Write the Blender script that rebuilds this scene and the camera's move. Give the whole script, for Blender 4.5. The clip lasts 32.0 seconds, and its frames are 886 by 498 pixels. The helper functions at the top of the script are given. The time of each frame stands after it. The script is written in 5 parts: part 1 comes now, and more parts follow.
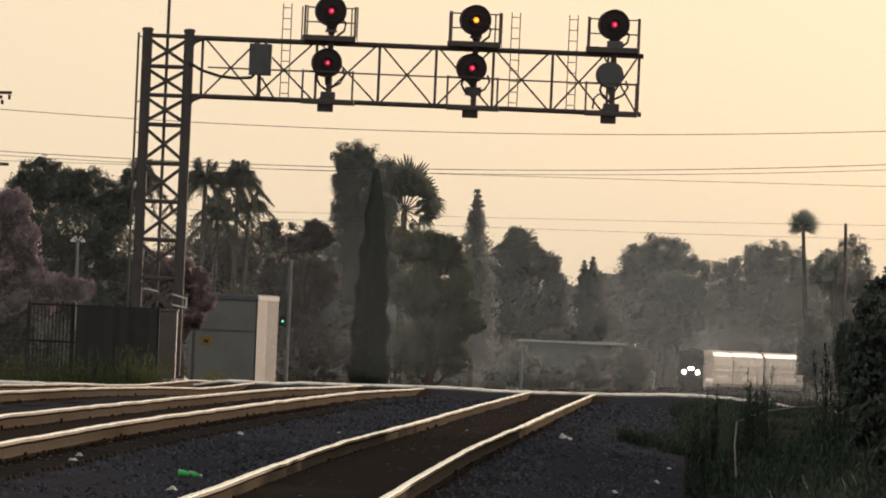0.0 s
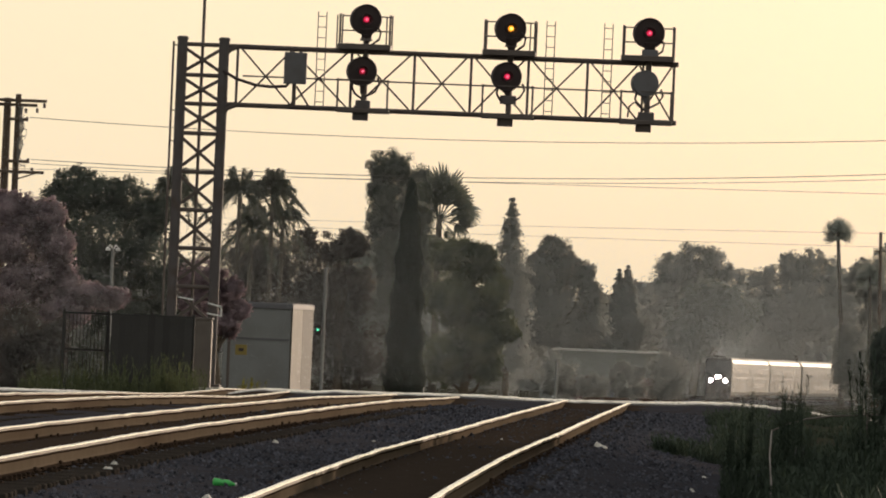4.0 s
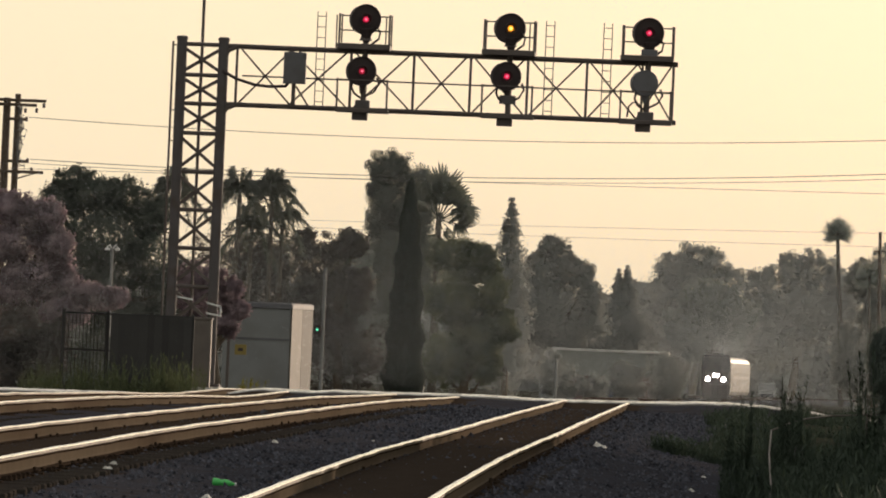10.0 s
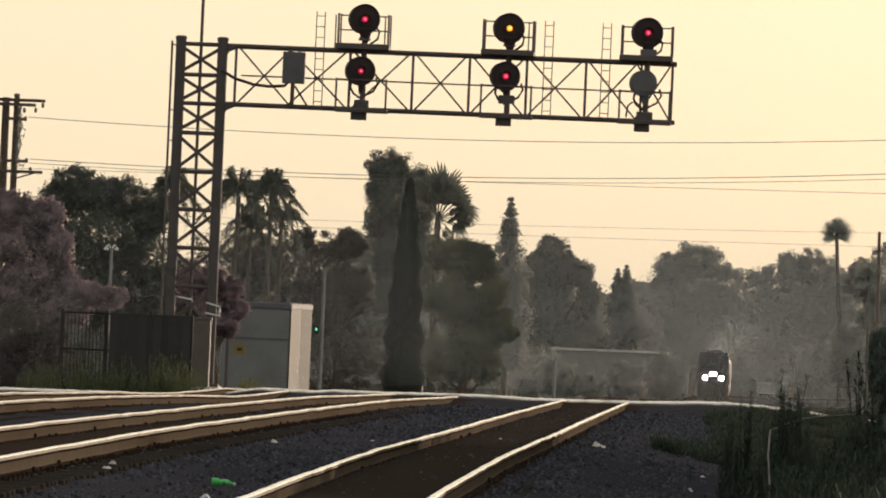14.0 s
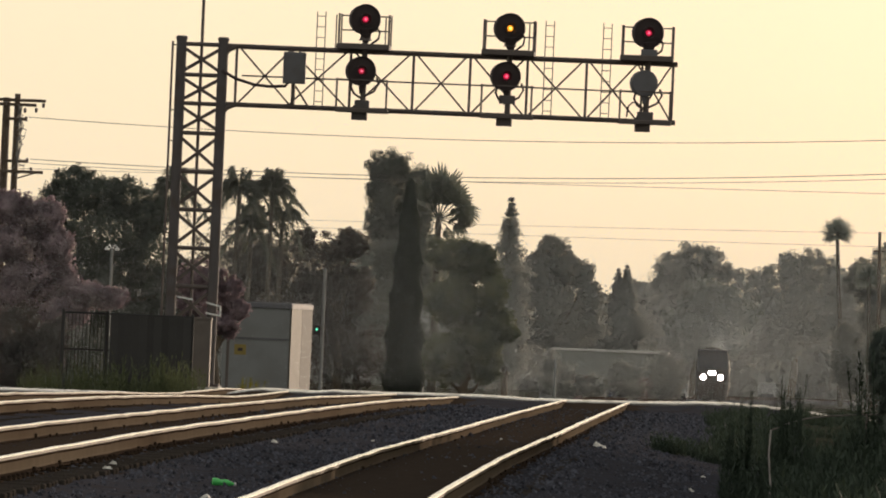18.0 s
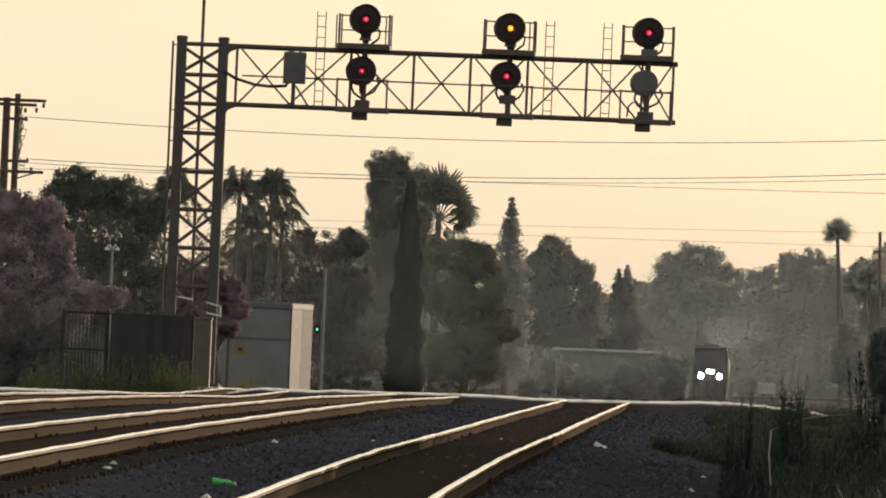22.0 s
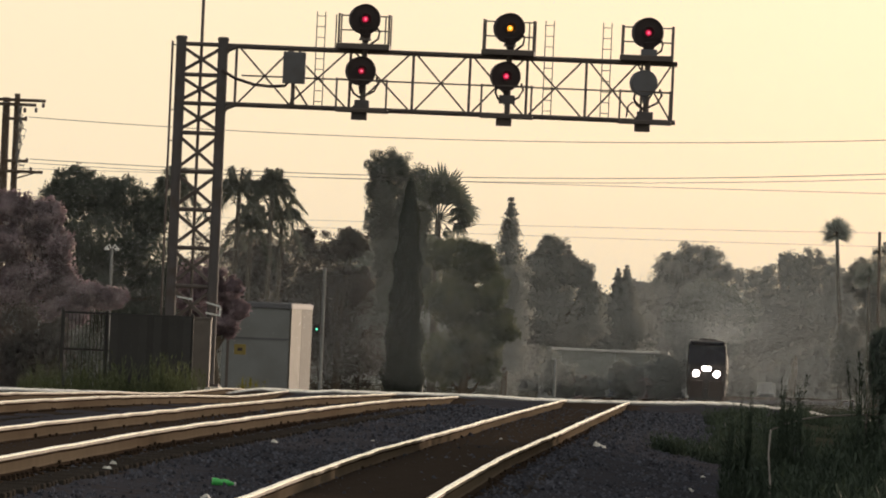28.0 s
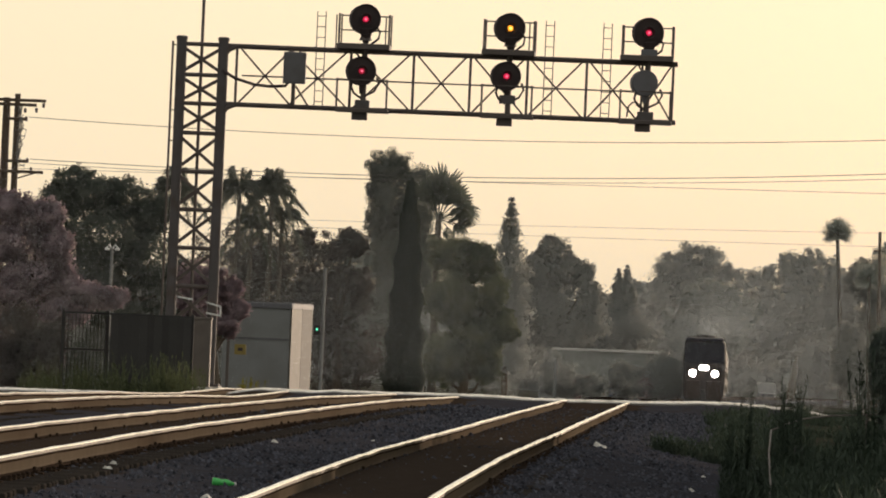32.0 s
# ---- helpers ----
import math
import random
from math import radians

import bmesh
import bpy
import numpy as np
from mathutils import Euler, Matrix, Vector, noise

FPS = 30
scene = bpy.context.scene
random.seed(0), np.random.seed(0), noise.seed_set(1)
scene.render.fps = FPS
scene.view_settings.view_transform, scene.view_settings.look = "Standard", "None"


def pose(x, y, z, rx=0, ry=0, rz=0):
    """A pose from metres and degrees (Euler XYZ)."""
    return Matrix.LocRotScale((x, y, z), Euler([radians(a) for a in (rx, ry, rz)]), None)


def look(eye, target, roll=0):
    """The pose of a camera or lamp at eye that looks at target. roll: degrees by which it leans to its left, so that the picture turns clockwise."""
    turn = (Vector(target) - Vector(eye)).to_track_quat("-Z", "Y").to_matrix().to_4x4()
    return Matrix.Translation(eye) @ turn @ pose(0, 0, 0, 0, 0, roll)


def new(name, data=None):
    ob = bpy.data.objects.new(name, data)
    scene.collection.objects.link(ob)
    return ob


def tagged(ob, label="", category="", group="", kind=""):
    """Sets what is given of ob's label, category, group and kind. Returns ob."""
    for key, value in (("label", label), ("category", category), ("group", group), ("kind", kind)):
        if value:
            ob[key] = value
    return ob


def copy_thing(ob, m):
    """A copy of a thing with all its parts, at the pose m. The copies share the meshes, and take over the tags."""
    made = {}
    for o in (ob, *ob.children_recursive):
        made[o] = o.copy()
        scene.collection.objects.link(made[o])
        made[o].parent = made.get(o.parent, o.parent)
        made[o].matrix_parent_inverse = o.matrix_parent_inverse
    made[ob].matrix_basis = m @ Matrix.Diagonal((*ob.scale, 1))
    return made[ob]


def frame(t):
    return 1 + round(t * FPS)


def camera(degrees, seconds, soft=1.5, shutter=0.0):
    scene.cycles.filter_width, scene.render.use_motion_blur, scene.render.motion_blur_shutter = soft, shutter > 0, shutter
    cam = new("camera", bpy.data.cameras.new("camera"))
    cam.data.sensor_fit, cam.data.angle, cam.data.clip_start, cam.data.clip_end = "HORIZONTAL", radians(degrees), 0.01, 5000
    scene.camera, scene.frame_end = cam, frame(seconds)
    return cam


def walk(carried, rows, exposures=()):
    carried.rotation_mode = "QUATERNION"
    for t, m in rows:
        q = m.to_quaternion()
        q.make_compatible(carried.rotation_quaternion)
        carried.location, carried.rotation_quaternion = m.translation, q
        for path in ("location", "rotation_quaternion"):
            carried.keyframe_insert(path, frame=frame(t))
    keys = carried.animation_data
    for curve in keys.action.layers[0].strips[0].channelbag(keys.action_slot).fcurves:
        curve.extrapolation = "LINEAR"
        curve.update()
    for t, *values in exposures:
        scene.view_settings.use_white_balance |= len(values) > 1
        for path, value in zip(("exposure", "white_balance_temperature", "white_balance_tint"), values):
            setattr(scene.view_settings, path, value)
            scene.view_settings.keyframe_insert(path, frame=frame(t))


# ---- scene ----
SECONDS = 32.0
EYE = Vector((0.0, 0.0, 1.48))
cam = camera(6.0, SECONDS, soft=1.9)
# seconds, and where the camera aims 1000 m down the line: metres aside and up
AIMS = (
    (0, -31.89, 9.16), (0.1, -32.91, 9.02), (0.2, -32.17, 8.98), (0.3, -34.44, 8.75), (0.4, -36.36, 9.07), (0.5, -37.01, 8.99),
    (0.6, -36.24, 9.38), (0.7, -36.16, 9.75), (0.8, -35.99, 9.83), (0.9, -35.88, 9.46), (1, -36.28, 9.81), (1.1, -35.92, 9.63),
    (1.2, -35.97, 9.75), (1.3, -36.13, 9.72), (1.5, -36.07, 9.70), (2, -35.96, 10.07), (2.5, -36.22, 10.44), (3, -36.17, 10.13),
    (3.5, -36.10, 9.95), (4.5, -36.07, 10.12), (5.5, -36.12, 10.38), (6, -36.14, 9.95), (6.5, -36.01, 9.87), (7, -36.01, 9.87),
    (7.5, -36.01, 9.86), (8, -36.03, 9.91), (8.5, -36.18, 9.85), (9, -36.16, 10.26), (9.5, -36.09, 10.28), (10, -36.01, 9.98),
    (10.5, -35.98, 9.99), (11, -35.92, 9.96), (12, -35.94, 9.98), (13, -36.01, 9.96), (14, -35.89, 9.96), (14.5, -35.95, 10.03),
    (16.5, -35.94, 9.96), (18, -35.96, 9.97), (20, -35.96, 9.92), (22, -35.99, 9.96), (24, -35.92, 9.96), (25, -35.99, 9.90),
    (25.5, -36.00, 9.96), (27.5, -35.98, 9.96), (28.5, -35.90, 9.94), (29.5, -35.99, 9.90), (30.5, -36.04, 9.98), (32, -35.98, 9.96),
)
walk(cam, [(t, look(EYE, EYE + Vector((ax, 1000.0, az)), 2.45)) for t, ax, az in AIMS], exposures=((0.0, -0.17, 6650.0, 22.0), (1.2, -0.13, 6650.0, 21.5), (1.9, -0.04, 6700.0, 19.5), (SECONDS, -0.04, 6700.0, 19.5)))

# ---- light: a low sun ahead and to the side, a hazy evening sky ----
SUN_AZ, SUN_EL = radians(27), radians(9.0)
world = bpy.data.worlds.new("evening_sky")
scene.world = world
world.use_nodes = True
wn = world.node_tree.nodes
sky = wn.new("ShaderNodeTexSky")
sky.sky_type = "NISHITA"
sky.sun_disc = False
sky.sun_elevation, sky.sun_rotation = SUN_EL, SUN_AZ
sky.air_density, sky.dust_density, sky.ozone_density = 1.0, 2.0, 1.0
wn["Background"].inputs["Strength"].default_value = 0.15
haze = wn.new("ShaderNodeMix")
haze.data_type = "RGBA"
height = wn.new("ShaderNodeSeparateXYZ")
world.node_tree.links.new(wn.new("ShaderNodeTexCoord").outputs["Generated"], height.inputs[0])
thins = wn.new("ShaderNodeMapRange")
for key, value in (("From Min", 0.06), ("From Max", 0.7), ("To Min", 0.76), ("To Max", 0.36)):
    thins.inputs[key].default_value = value
world.node_tree.links.new(height.outputs["Z"], thins.inputs["Value"])
world.node_tree.links.new(thins.outputs[0], haze.inputs["Factor"])
haze.inputs["B"].default_value = (5.5, 5.62, 4.42, 1)
world.node_tree.links.new(sky.outputs[0], haze.inputs["A"])
world.node_tree.links.new(haze.outputs["Result"], wn["Background"].inputs["Color"])
sun = new("sun", bpy.data.lights.new("sun", "SUN"))
sun.data.energy, sun.data.angle, sun.data.color = 3.5, radians(0.6), (1.0, 0.85, 0.64)
sun_way = Vector((math.sin(SUN_AZ) * math.cos(SUN_EL), math.cos(SUN_AZ) * math.cos(SUN_EL), math.sin(SUN_EL)))
sun.matrix_world = look(sun_way * 500, (0, 0, 0))


# ---- materials ----
def material(name, color, rough=0.7, metal=0.0, scale=3.0, vary=0.25, bump=0.15, fine=8.0, spec=0.5, dirt=None, dirt_amount=0.4, per_object=0.0, emit=0.0, island=0.0):
    """A painted or natural surface: two scales of noise in its colour, fine relief, blotches of dirt."""
    m = bpy.data.materials.new(name)
    m.use_nodes = True
    nt = m.node_tree
    b = nt.nodes["Principled BSDF"]
    b.inputs["Metallic"].default_value = metal
    b.inputs["Specular IOR Level"].default_value = spec
    co = nt.nodes.new("ShaderNodeTexCoord").outputs["Object"]

    def noisy(s, detail=4.0):
        n = nt.nodes.new("ShaderNodeTexNoise")
        n.inputs["Scale"].default_value, n.inputs["Detail"].default_value = s, detail
        nt.links.new(co, n.inputs["Vector"])
        return n.outputs["Fac"]

    def math_node(op, a, c):
        n = nt.nodes.new("ShaderNodeMath")
        n.operation = op
        for i, value in enumerate((a, c)):
            if isinstance(value, (int, float)):
                n.inputs[i].default_value = value
            else:
                nt.links.new(value, n.inputs[i])
        return n.outputs[0]

    coarse, grain = noisy(scale), noisy(scale * fine)
    light = math_node("ADD", math_node("MULTIPLY", coarse, 1.2 * vary), math_node("MULTIPLY", grain, 0.8 * vary))
    light = math_node("ADD", light, 1.0 - vary)
    if per_object:
        rnd = nt.nodes.new("ShaderNodeObjectInfo").outputs["Random"]
        light = math_node("ADD", light, math_node("MULTIPLY", math_node("SUBTRACT", rnd, 0.5), per_object))
    if island:
        rnd = nt.nodes.new("ShaderNodeNewGeometry").outputs["Random Per Island"]
        light = math_node("ADD", light, math_node("MULTIPLY", math_node("SUBTRACT", rnd, 0.5), island))
    tint = nt.nodes.new("ShaderNodeMix")
    tint.data_type, tint.blend_type = "RGBA", "MULTIPLY"
    tint.inputs["Factor"].default_value = 1.0
    tint.inputs["A"].default_value = (*color, 1)
    nt.links.new(light, tint.inputs["B"])
    result = tint.outputs["Result"]
    if dirt:
        ramp = nt.nodes.new("ShaderNodeMapRange")
        ramp.inputs["From Min"].default_value, ramp.inputs["From Max"].default_value = 0.48, 0.68
        ramp.inputs["To Max"].default_value = dirt_amount
        nt.links.new(noisy(scale * 0.6, 6.0), ramp.inputs["Value"])
        mix = nt.nodes.new("ShaderNodeMix")
        mix.data_type = "RGBA"
        nt.links.new(ramp.outputs[0], mix.inputs["Factor"])
        nt.links.new(result, mix.inputs["A"])
        mix.inputs["B"].default_value = (*dirt, 1)
        result = mix.outputs["Result"]
    nt.links.new(result, b.inputs["Base Color"])
    nt.links.new(math_node("ADD", math_node("MULTIPLY", grain, 0.3), rough - 0.15), b.inputs["Roughness"])
    if bump:
        bp = nt.nodes.new("ShaderNodeBump")
        bp.inputs["Strength"].default_value, bp.inputs["Distance"].default_value = bump, 0.03
        nt.links.new(grain, bp.inputs["Height"])
        nt.links.new(bp.outputs[0], b.inputs["Normal"])
    if emit:
        b.inputs["Emission Color"].default_value = (*color, 1)
        b.inputs["Emission Strength"].default_value = emit
    return m


def foliage(name, color, second, through_light=0.2, clumped=True, patch=0.7, airborne=False):
    """Leaves: each a little lighter, darker or browner; some light passes through. Clumped leaves take the outward turn of their bough; airborne specks are all lit alike."""
    m = bpy.data.materials.new(name)
    m.use_nodes = True
    nt = m.node_tree
    nt.nodes.remove(nt.nodes["Principled BSDF"])
    rnd = nt.nodes.new("ShaderNodeNewGeometry").outputs["Random Per Island"]
    co = nt.nodes.new("ShaderNodeTexCoord").outputs["Object"]
    n = nt.nodes.new("ShaderNodeTexNoise")
    n.inputs["Scale"].default_value = patch
    nt.links.new(co, n.inputs["Vector"])
    add = nt.nodes.new("ShaderNodeMath")
    add.operation = "MULTIPLY_ADD"
    nt.links.new(rnd, add.inputs[0])
    add.inputs[1].default_value = 0.22
    shift = nt.nodes.new("ShaderNodeMapRange")
    shift.inputs["From Min"].default_value, shift.inputs["From Max"].default_value, shift.inputs["To Max"].default_value = 0.38, 0.66, 0.6
    nt.links.new(n.outputs["Fac"], shift.inputs["Value"])
    nt.links.new(shift.outputs[0], add.inputs[2])
    mix = nt.nodes.new("ShaderNodeMix")
    mix.data_type = "RGBA"
    nt.links.new(add.outputs[0], mix.inputs["Factor"])
    mix.inputs["A"].default_value, mix.inputs["B"].default_value = (*color, 1), (*second, 1)
    d, t, g = nt.nodes.new("ShaderNodeBsdfDiffuse"), nt.nodes.new("ShaderNodeBsdfTranslucent"), nt.nodes.new("ShaderNodeBsdfGlossy")
    g.inputs["Roughness"].default_value = 0.5
    for s in (d, t):
        nt.links.new(mix.outputs["Result"], s.inputs["Color"])
    # Haze specks share one fixed facing, so all scatter the sun evenly.
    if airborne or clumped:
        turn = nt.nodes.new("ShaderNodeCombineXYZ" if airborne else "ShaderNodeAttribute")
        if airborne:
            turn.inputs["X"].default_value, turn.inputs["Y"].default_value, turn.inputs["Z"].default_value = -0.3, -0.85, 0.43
        else:
            turn.attribute_name = "outward"
        for s in (d, t):
            nt.links.new(turn.outputs["Vector"], s.inputs["Normal"])
    a, b = nt.nodes.new("ShaderNodeMixShader"), nt.nodes.new("ShaderNodeMixShader")
    a.inputs[0].default_value, b.inputs[0].default_value = through_light, 0.02
    nt.links.new(d.outputs[0], a.inputs[1]), nt.links.new(t.outputs[0], a.inputs[2])
    nt.links.new(a.outputs[0], b.inputs[1]), nt.links.new(g.outputs[0], b.inputs[2])
    nt.links.new(b.outputs[0], nt.nodes["Material Output"].inputs["Surface"])
    return m


def glow(name, color, strength, body=(0.02, 0.02, 0.02)):
    m = bpy.data.materials.new(name)
    m.use_nodes = True
    b = m.node_tree.nodes["Principled BSDF"]
    b.inputs["Base Color"].default_value = (*body, 1)
    b.inputs["Roughness"].default_value = 0.2
    b.inputs["Emission Color"].default_value = (*color, 1)
    b.inputs["Emission Strength"].default_value = strength
    return m


STEEL_GREY = material("weathered_galvanised_steel", (0.105, 0.092, 0.092), 0.75, 0.0, 4, 0.35, 0.1, spec=0.2, dirt=(0.08, 0.05, 0.035))
STEEL_DARK = material("dark_painted_steel", (0.10, 0.078, 0.07), 0.7, 0.0, 4, 0.3, 0.1, dirt=(0.06, 0.04, 0.03))
BLACK_PAINT = material("matt_black_paint", (0.055, 0.04, 0.04), 0.8, 0, 5, 0.3, 0.05, spec=0.3)
CABINET_GREY = material("grey_cabinet_paint", (0.12, 0.115, 0.125), 0.65, 0, 3, 0.2, 0.05, dirt=(0.07, 0.06, 0.05))
RAIL_FLANK = material("worn_rail_head_side", (0.155, 0.122, 0.088), 0.7, 0.0, 0.5, 0.35, 0.3, spec=0.1, fine=14, dirt=(0.16, 0.11, 0.07), dirt_amount=0.5)
RAIL_SIDE = material("rusty_rail_steel", (0.118, 0.092, 0.068), 0.75, 0.0, 0.16, 0.45, 0.3, spec=0.0, fine=14, dirt=(0.08, 0.056, 0.04), dirt_amount=0.6)
# Grime on feet and fastenings; shade under the heads and on far rails.
RAIL_GRIME_SHADE = material("grimy_shaded_rail_steel", (0.045, 0.032, 0.024), 0.9, 0, 6, 0.5, 0.4, spec=0.0)
RAIL_TOP = material("polished_rail_head", (0.92, 0.90, 0.87), 0.2, 1.0, 9, 0.15, 0.05)
# Metal for the added glint strip on the crossing.
GLINT_STEEL = material("crossing_glint_steel", (0.78, 0.74, 0.68), 0.28, 1.0, 2.5, 0.4, 0.4, fine=10, dirt=(0.3, 0.24, 0.18), dirt_amount=0.6)
TIE_WOOD = material("creosoted_tie_wood", (0.046, 0.039, 0.034), 0.9, 0, 6, 0.5, 0.5, spec=0.0, per_object=0.4, island=0.4)
BALLAST = material("dark_grey_ballast", (0.05, 0.05, 0.06), 0.9, 0, 6, 0.5, 0.8, spec=0.0, fine=4, dirt=(0.045, 0.035, 0.028), dirt_amount=0.7)
STONE = material("crushed_ballast_stone", (0.076, 0.077, 0.093), 0.85, 0, 20, 0.4, 0.3, spec=0.0, island=1.3)
EARTH = material("dry_brown_earth", (0.045, 0.041, 0.033), 0.95, 0, 0.7, 0.5, 0.5, spec=0.0, dirt=(0.035, 0.045, 0.025), dirt_amount=0.8)
FOULED = material("fouled_brown_ballast", (0.046, 0.035, 0.028), 0.9, 0, 5, 0.5, 0.8, spec=0.0, fine=4)
ASPHALT = material("worn_asphalt", (0.10, 0.09, 0.08), 0.34, 0, 3, 0.35, 0.25)
CONCRETE = material("pale_concrete", (0.45, 0.42, 0.38), 0.8, 0, 3, 0.3, 0.25, dirt=(0.2, 0.17, 0.13))
WOOD_POLE = material("weathered_pole_wood", (0.10, 0.07, 0.05), 0.9, 0, 5, 0.4, 0.4)
BARK = material("grey_brown_bark", (0.12, 0.09, 0.065), 0.95, 0, 5, 0.5, 0.8)
PALM_BARK = material("ringed_palm_bark", (0.10, 0.085, 0.07), 0.95, 0, 6, 0.5, 0.8)
WIRE = material("black_cable_sheath", (0.16, 0.15, 0.14), 0.7, 0.0, 3, 0.2, 0.0)
HUT_GREY = material("pale_grey_hut_panel", (0.20, 0.20, 0.198), 0.65, 0, 1.5, 0.15, 0.05, dirt=(0.13, 0.12, 0.11))
# Darker colour for the half of the hut end that lies in shade.
HUT_SHADED = material("shaded_hut_panel", (0.04, 0.037, 0.032), 0.75, 0, 2.5, 0.3, 0.05)
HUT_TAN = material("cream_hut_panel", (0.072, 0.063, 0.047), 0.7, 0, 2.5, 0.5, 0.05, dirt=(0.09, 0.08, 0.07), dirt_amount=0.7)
FENCE = material("dark_slatted_fence", (0.036, 0.033, 0.032), 0.85, 0, 2, 0.35, 0.2, per_object=0.4)
BROWN_PANEL = material("brown_sheet_metal", (0.13, 0.105, 0.09), 0.7, 0.0, 3, 0.3, 0.1, dirt=(0.07, 0.05, 0.04))
WHITE_PAINT = material("white_paint", (0.7, 0.7, 0.68), 0.6, 0, 3, 0.2, 0.05, dirt=(0.4, 0.37, 0.33))
YELLOW_PAINT = material("faded_yellow_paint", (0.24, 0.17, 0.04), 0.6, 0, 5, 0.2, 0.05)
# The wall's grey is lightened to sink into the haze.
WAREHOUSE = material("grey_warehouse_wall", (0.19, 0.195, 0.18), 0.85, 0, 0.25, 0.5, 0.1, dirt=(0.15, 0.13, 0.12))
ROOF_PALE = material("pale_roof_edge", (0.50, 0.48, 0.45), 0.7, 0, 0.9, 0.5, 0.05, dirt=(0.25, 0.23, 0.21), dirt_amount=0.7)
RED_PAINT = material("faded_red_paint", (0.16, 0.10, 0.095), 0.7, 0, 1, 0.3, 0.05)
BLUE_PAINT = material("faded_blue_paint", (0.07, 0.085, 0.13), 0.7, 0, 1, 0.3, 0.05)
LOCO_BLUE = material("dark_blue_locomotive_paint", (0.03, 0.032, 0.05), 0.55, 0, 1.5, 0.25, 0.03, spec=0.2, dirt=(0.07, 0.06, 0.05))
NOSE_RED = material("dark_red_brown_paint", (0.05, 0.034, 0.03), 0.7, 0, 1.5, 0.25, 0.03, spec=0.2)
LOCO_PALE = material("grey_locomotive_paint", (0.05, 0.045, 0.046), 0.8, 0.0, 1.5, 0.2, 0.03, spec=0.1, dirt=(0.15, 0.12, 0.10))
COACH_SILVER = material("pale_coach_paint", (0.122, 0.112, 0.094), 0.75, 0.0, 1.0, 0.15, 0.03, spec=0.15, dirt=(0.17, 0.145, 0.115))
COACH_ROOF = material("bright_coach_roof", (0.5, 0.47, 0.41), 0.38, 0.3, 1.0, 0.15, 0.03)
# Haze is mixed into the glass colour, close to the body tone.
COACH_GLASS = material("hazed_coach_glass", (0.098, 0.089, 0.076), 0.65, 0, 2, 0.1, 0.0)
DARK_GLASS = material("dark_tinted_glass", (0.02, 0.02, 0.028), 0.4, 0, 2, 0.1, 0.0, spec=0.15)
UNDERFRAME = material("black_underframe", (0.03, 0.028, 0.026), 0.8, 0, 3, 0.4, 0.1)
GREEN_PLASTIC = material("translucent_green_plastic", (0.06, 0.55, 0.12), 0.25, 0, 20, 0.2, 0.0)
LITTER_WHITE = material("white_litter", (0.7, 0.66, 0.6), 0.7, 0, 20, 0.2, 0.1)
RED_LENS = glow("lit_red_lens", (1.0, 0.025, 0.10), 0.75)
RED_LENS_DIM = glow("dim_red_lens", (1.0, 0.03, 0.09), 0.4)
AMBER_LENS = glow("lit_amber_lens", (1.0, 0.38, 0.02), 1.6)
CORE = glow("bright_lamp_core", (1.0, 0.16, 0.26), 1.3)
AMBER_CORE = glow("bright_amber_core", (1.0, 0.72, 0.15), 2.5)
GREEN_LENS = glow("lit_green_lens", (0.10, 1.0, 0.55), 1.6)
HEADLIGHT = glow("lit_headlight", (1.0, 0.90, 0.84), 26.0)
LEAF_DARK = foliage("dark_broad_leaves", (0.09, 0.108, 0.092), (0.17, 0.19, 0.155), 0.25, True, 1.3)
LEAF_RUSSET = foliage("russet_leaves", (0.09, 0.08, 0.074), (0.15, 0.125, 0.115), 0.25, True, 1.0)
LEAF_CYPRESS = foliage("dark_cypress_sprays", (0.085, 0.098, 0.085), (0.105, 0.115, 0.10), 0.3)
# The light second colour paints sunlit highlights into the olive leaves.
LEAF_OLIVE = foliage("olive_leaves", (0.12, 0.145, 0.11), (0.30, 0.32, 0.19), 0.35, True, 0.9)
# Distance haze is mixed into the tall-tree, grey and far-tree leaf colours.
LEAF_TALL = foliage("hazed_tall_tree_leaves", (0.155, 0.175, 0.155), (0.20, 0.22, 0.185), 0.4)
# Pale patches paint lit blossom clumps into the colour.
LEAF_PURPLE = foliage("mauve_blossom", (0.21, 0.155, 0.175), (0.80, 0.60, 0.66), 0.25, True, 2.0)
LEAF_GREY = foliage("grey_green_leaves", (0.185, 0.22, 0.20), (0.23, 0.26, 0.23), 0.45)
LEAF_HAZED = foliage("hazed_grey_green_leaves", (0.32, 0.335, 0.315), (0.36, 0.37, 0.345), 0.45)
# Pale specks that stand in for haze in the air.
HAZE_SPECK = foliage("pale_haze_specks", (0.70, 0.77, 0.82), (0.75, 0.82, 0.87), 0.5, False, 0.7, True)
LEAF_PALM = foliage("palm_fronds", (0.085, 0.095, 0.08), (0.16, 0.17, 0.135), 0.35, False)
# The far palms carry the same haze in their colour.
LEAF_PALM_FAR = foliage("hazed_palm_fronds", (0.18, 0.20, 0.18), (0.23, 0.25, 0.215), 0.45, False)
LEAF_WEED = foliage("dark_weeds", (0.036, 0.053, 0.038), (0.064, 0.083, 0.056), 0.2, False)
LEAF_GRASS = foliage("tall_green_grass", (0.075, 0.09, 0.045), (0.17, 0.18, 0.085), 0.2, False)
LEAF_YELLOW = foliage("yellow_green_shrub", (0.16, 0.15, 0.02), (0.30, 0.26, 0.05), 0.2, False)


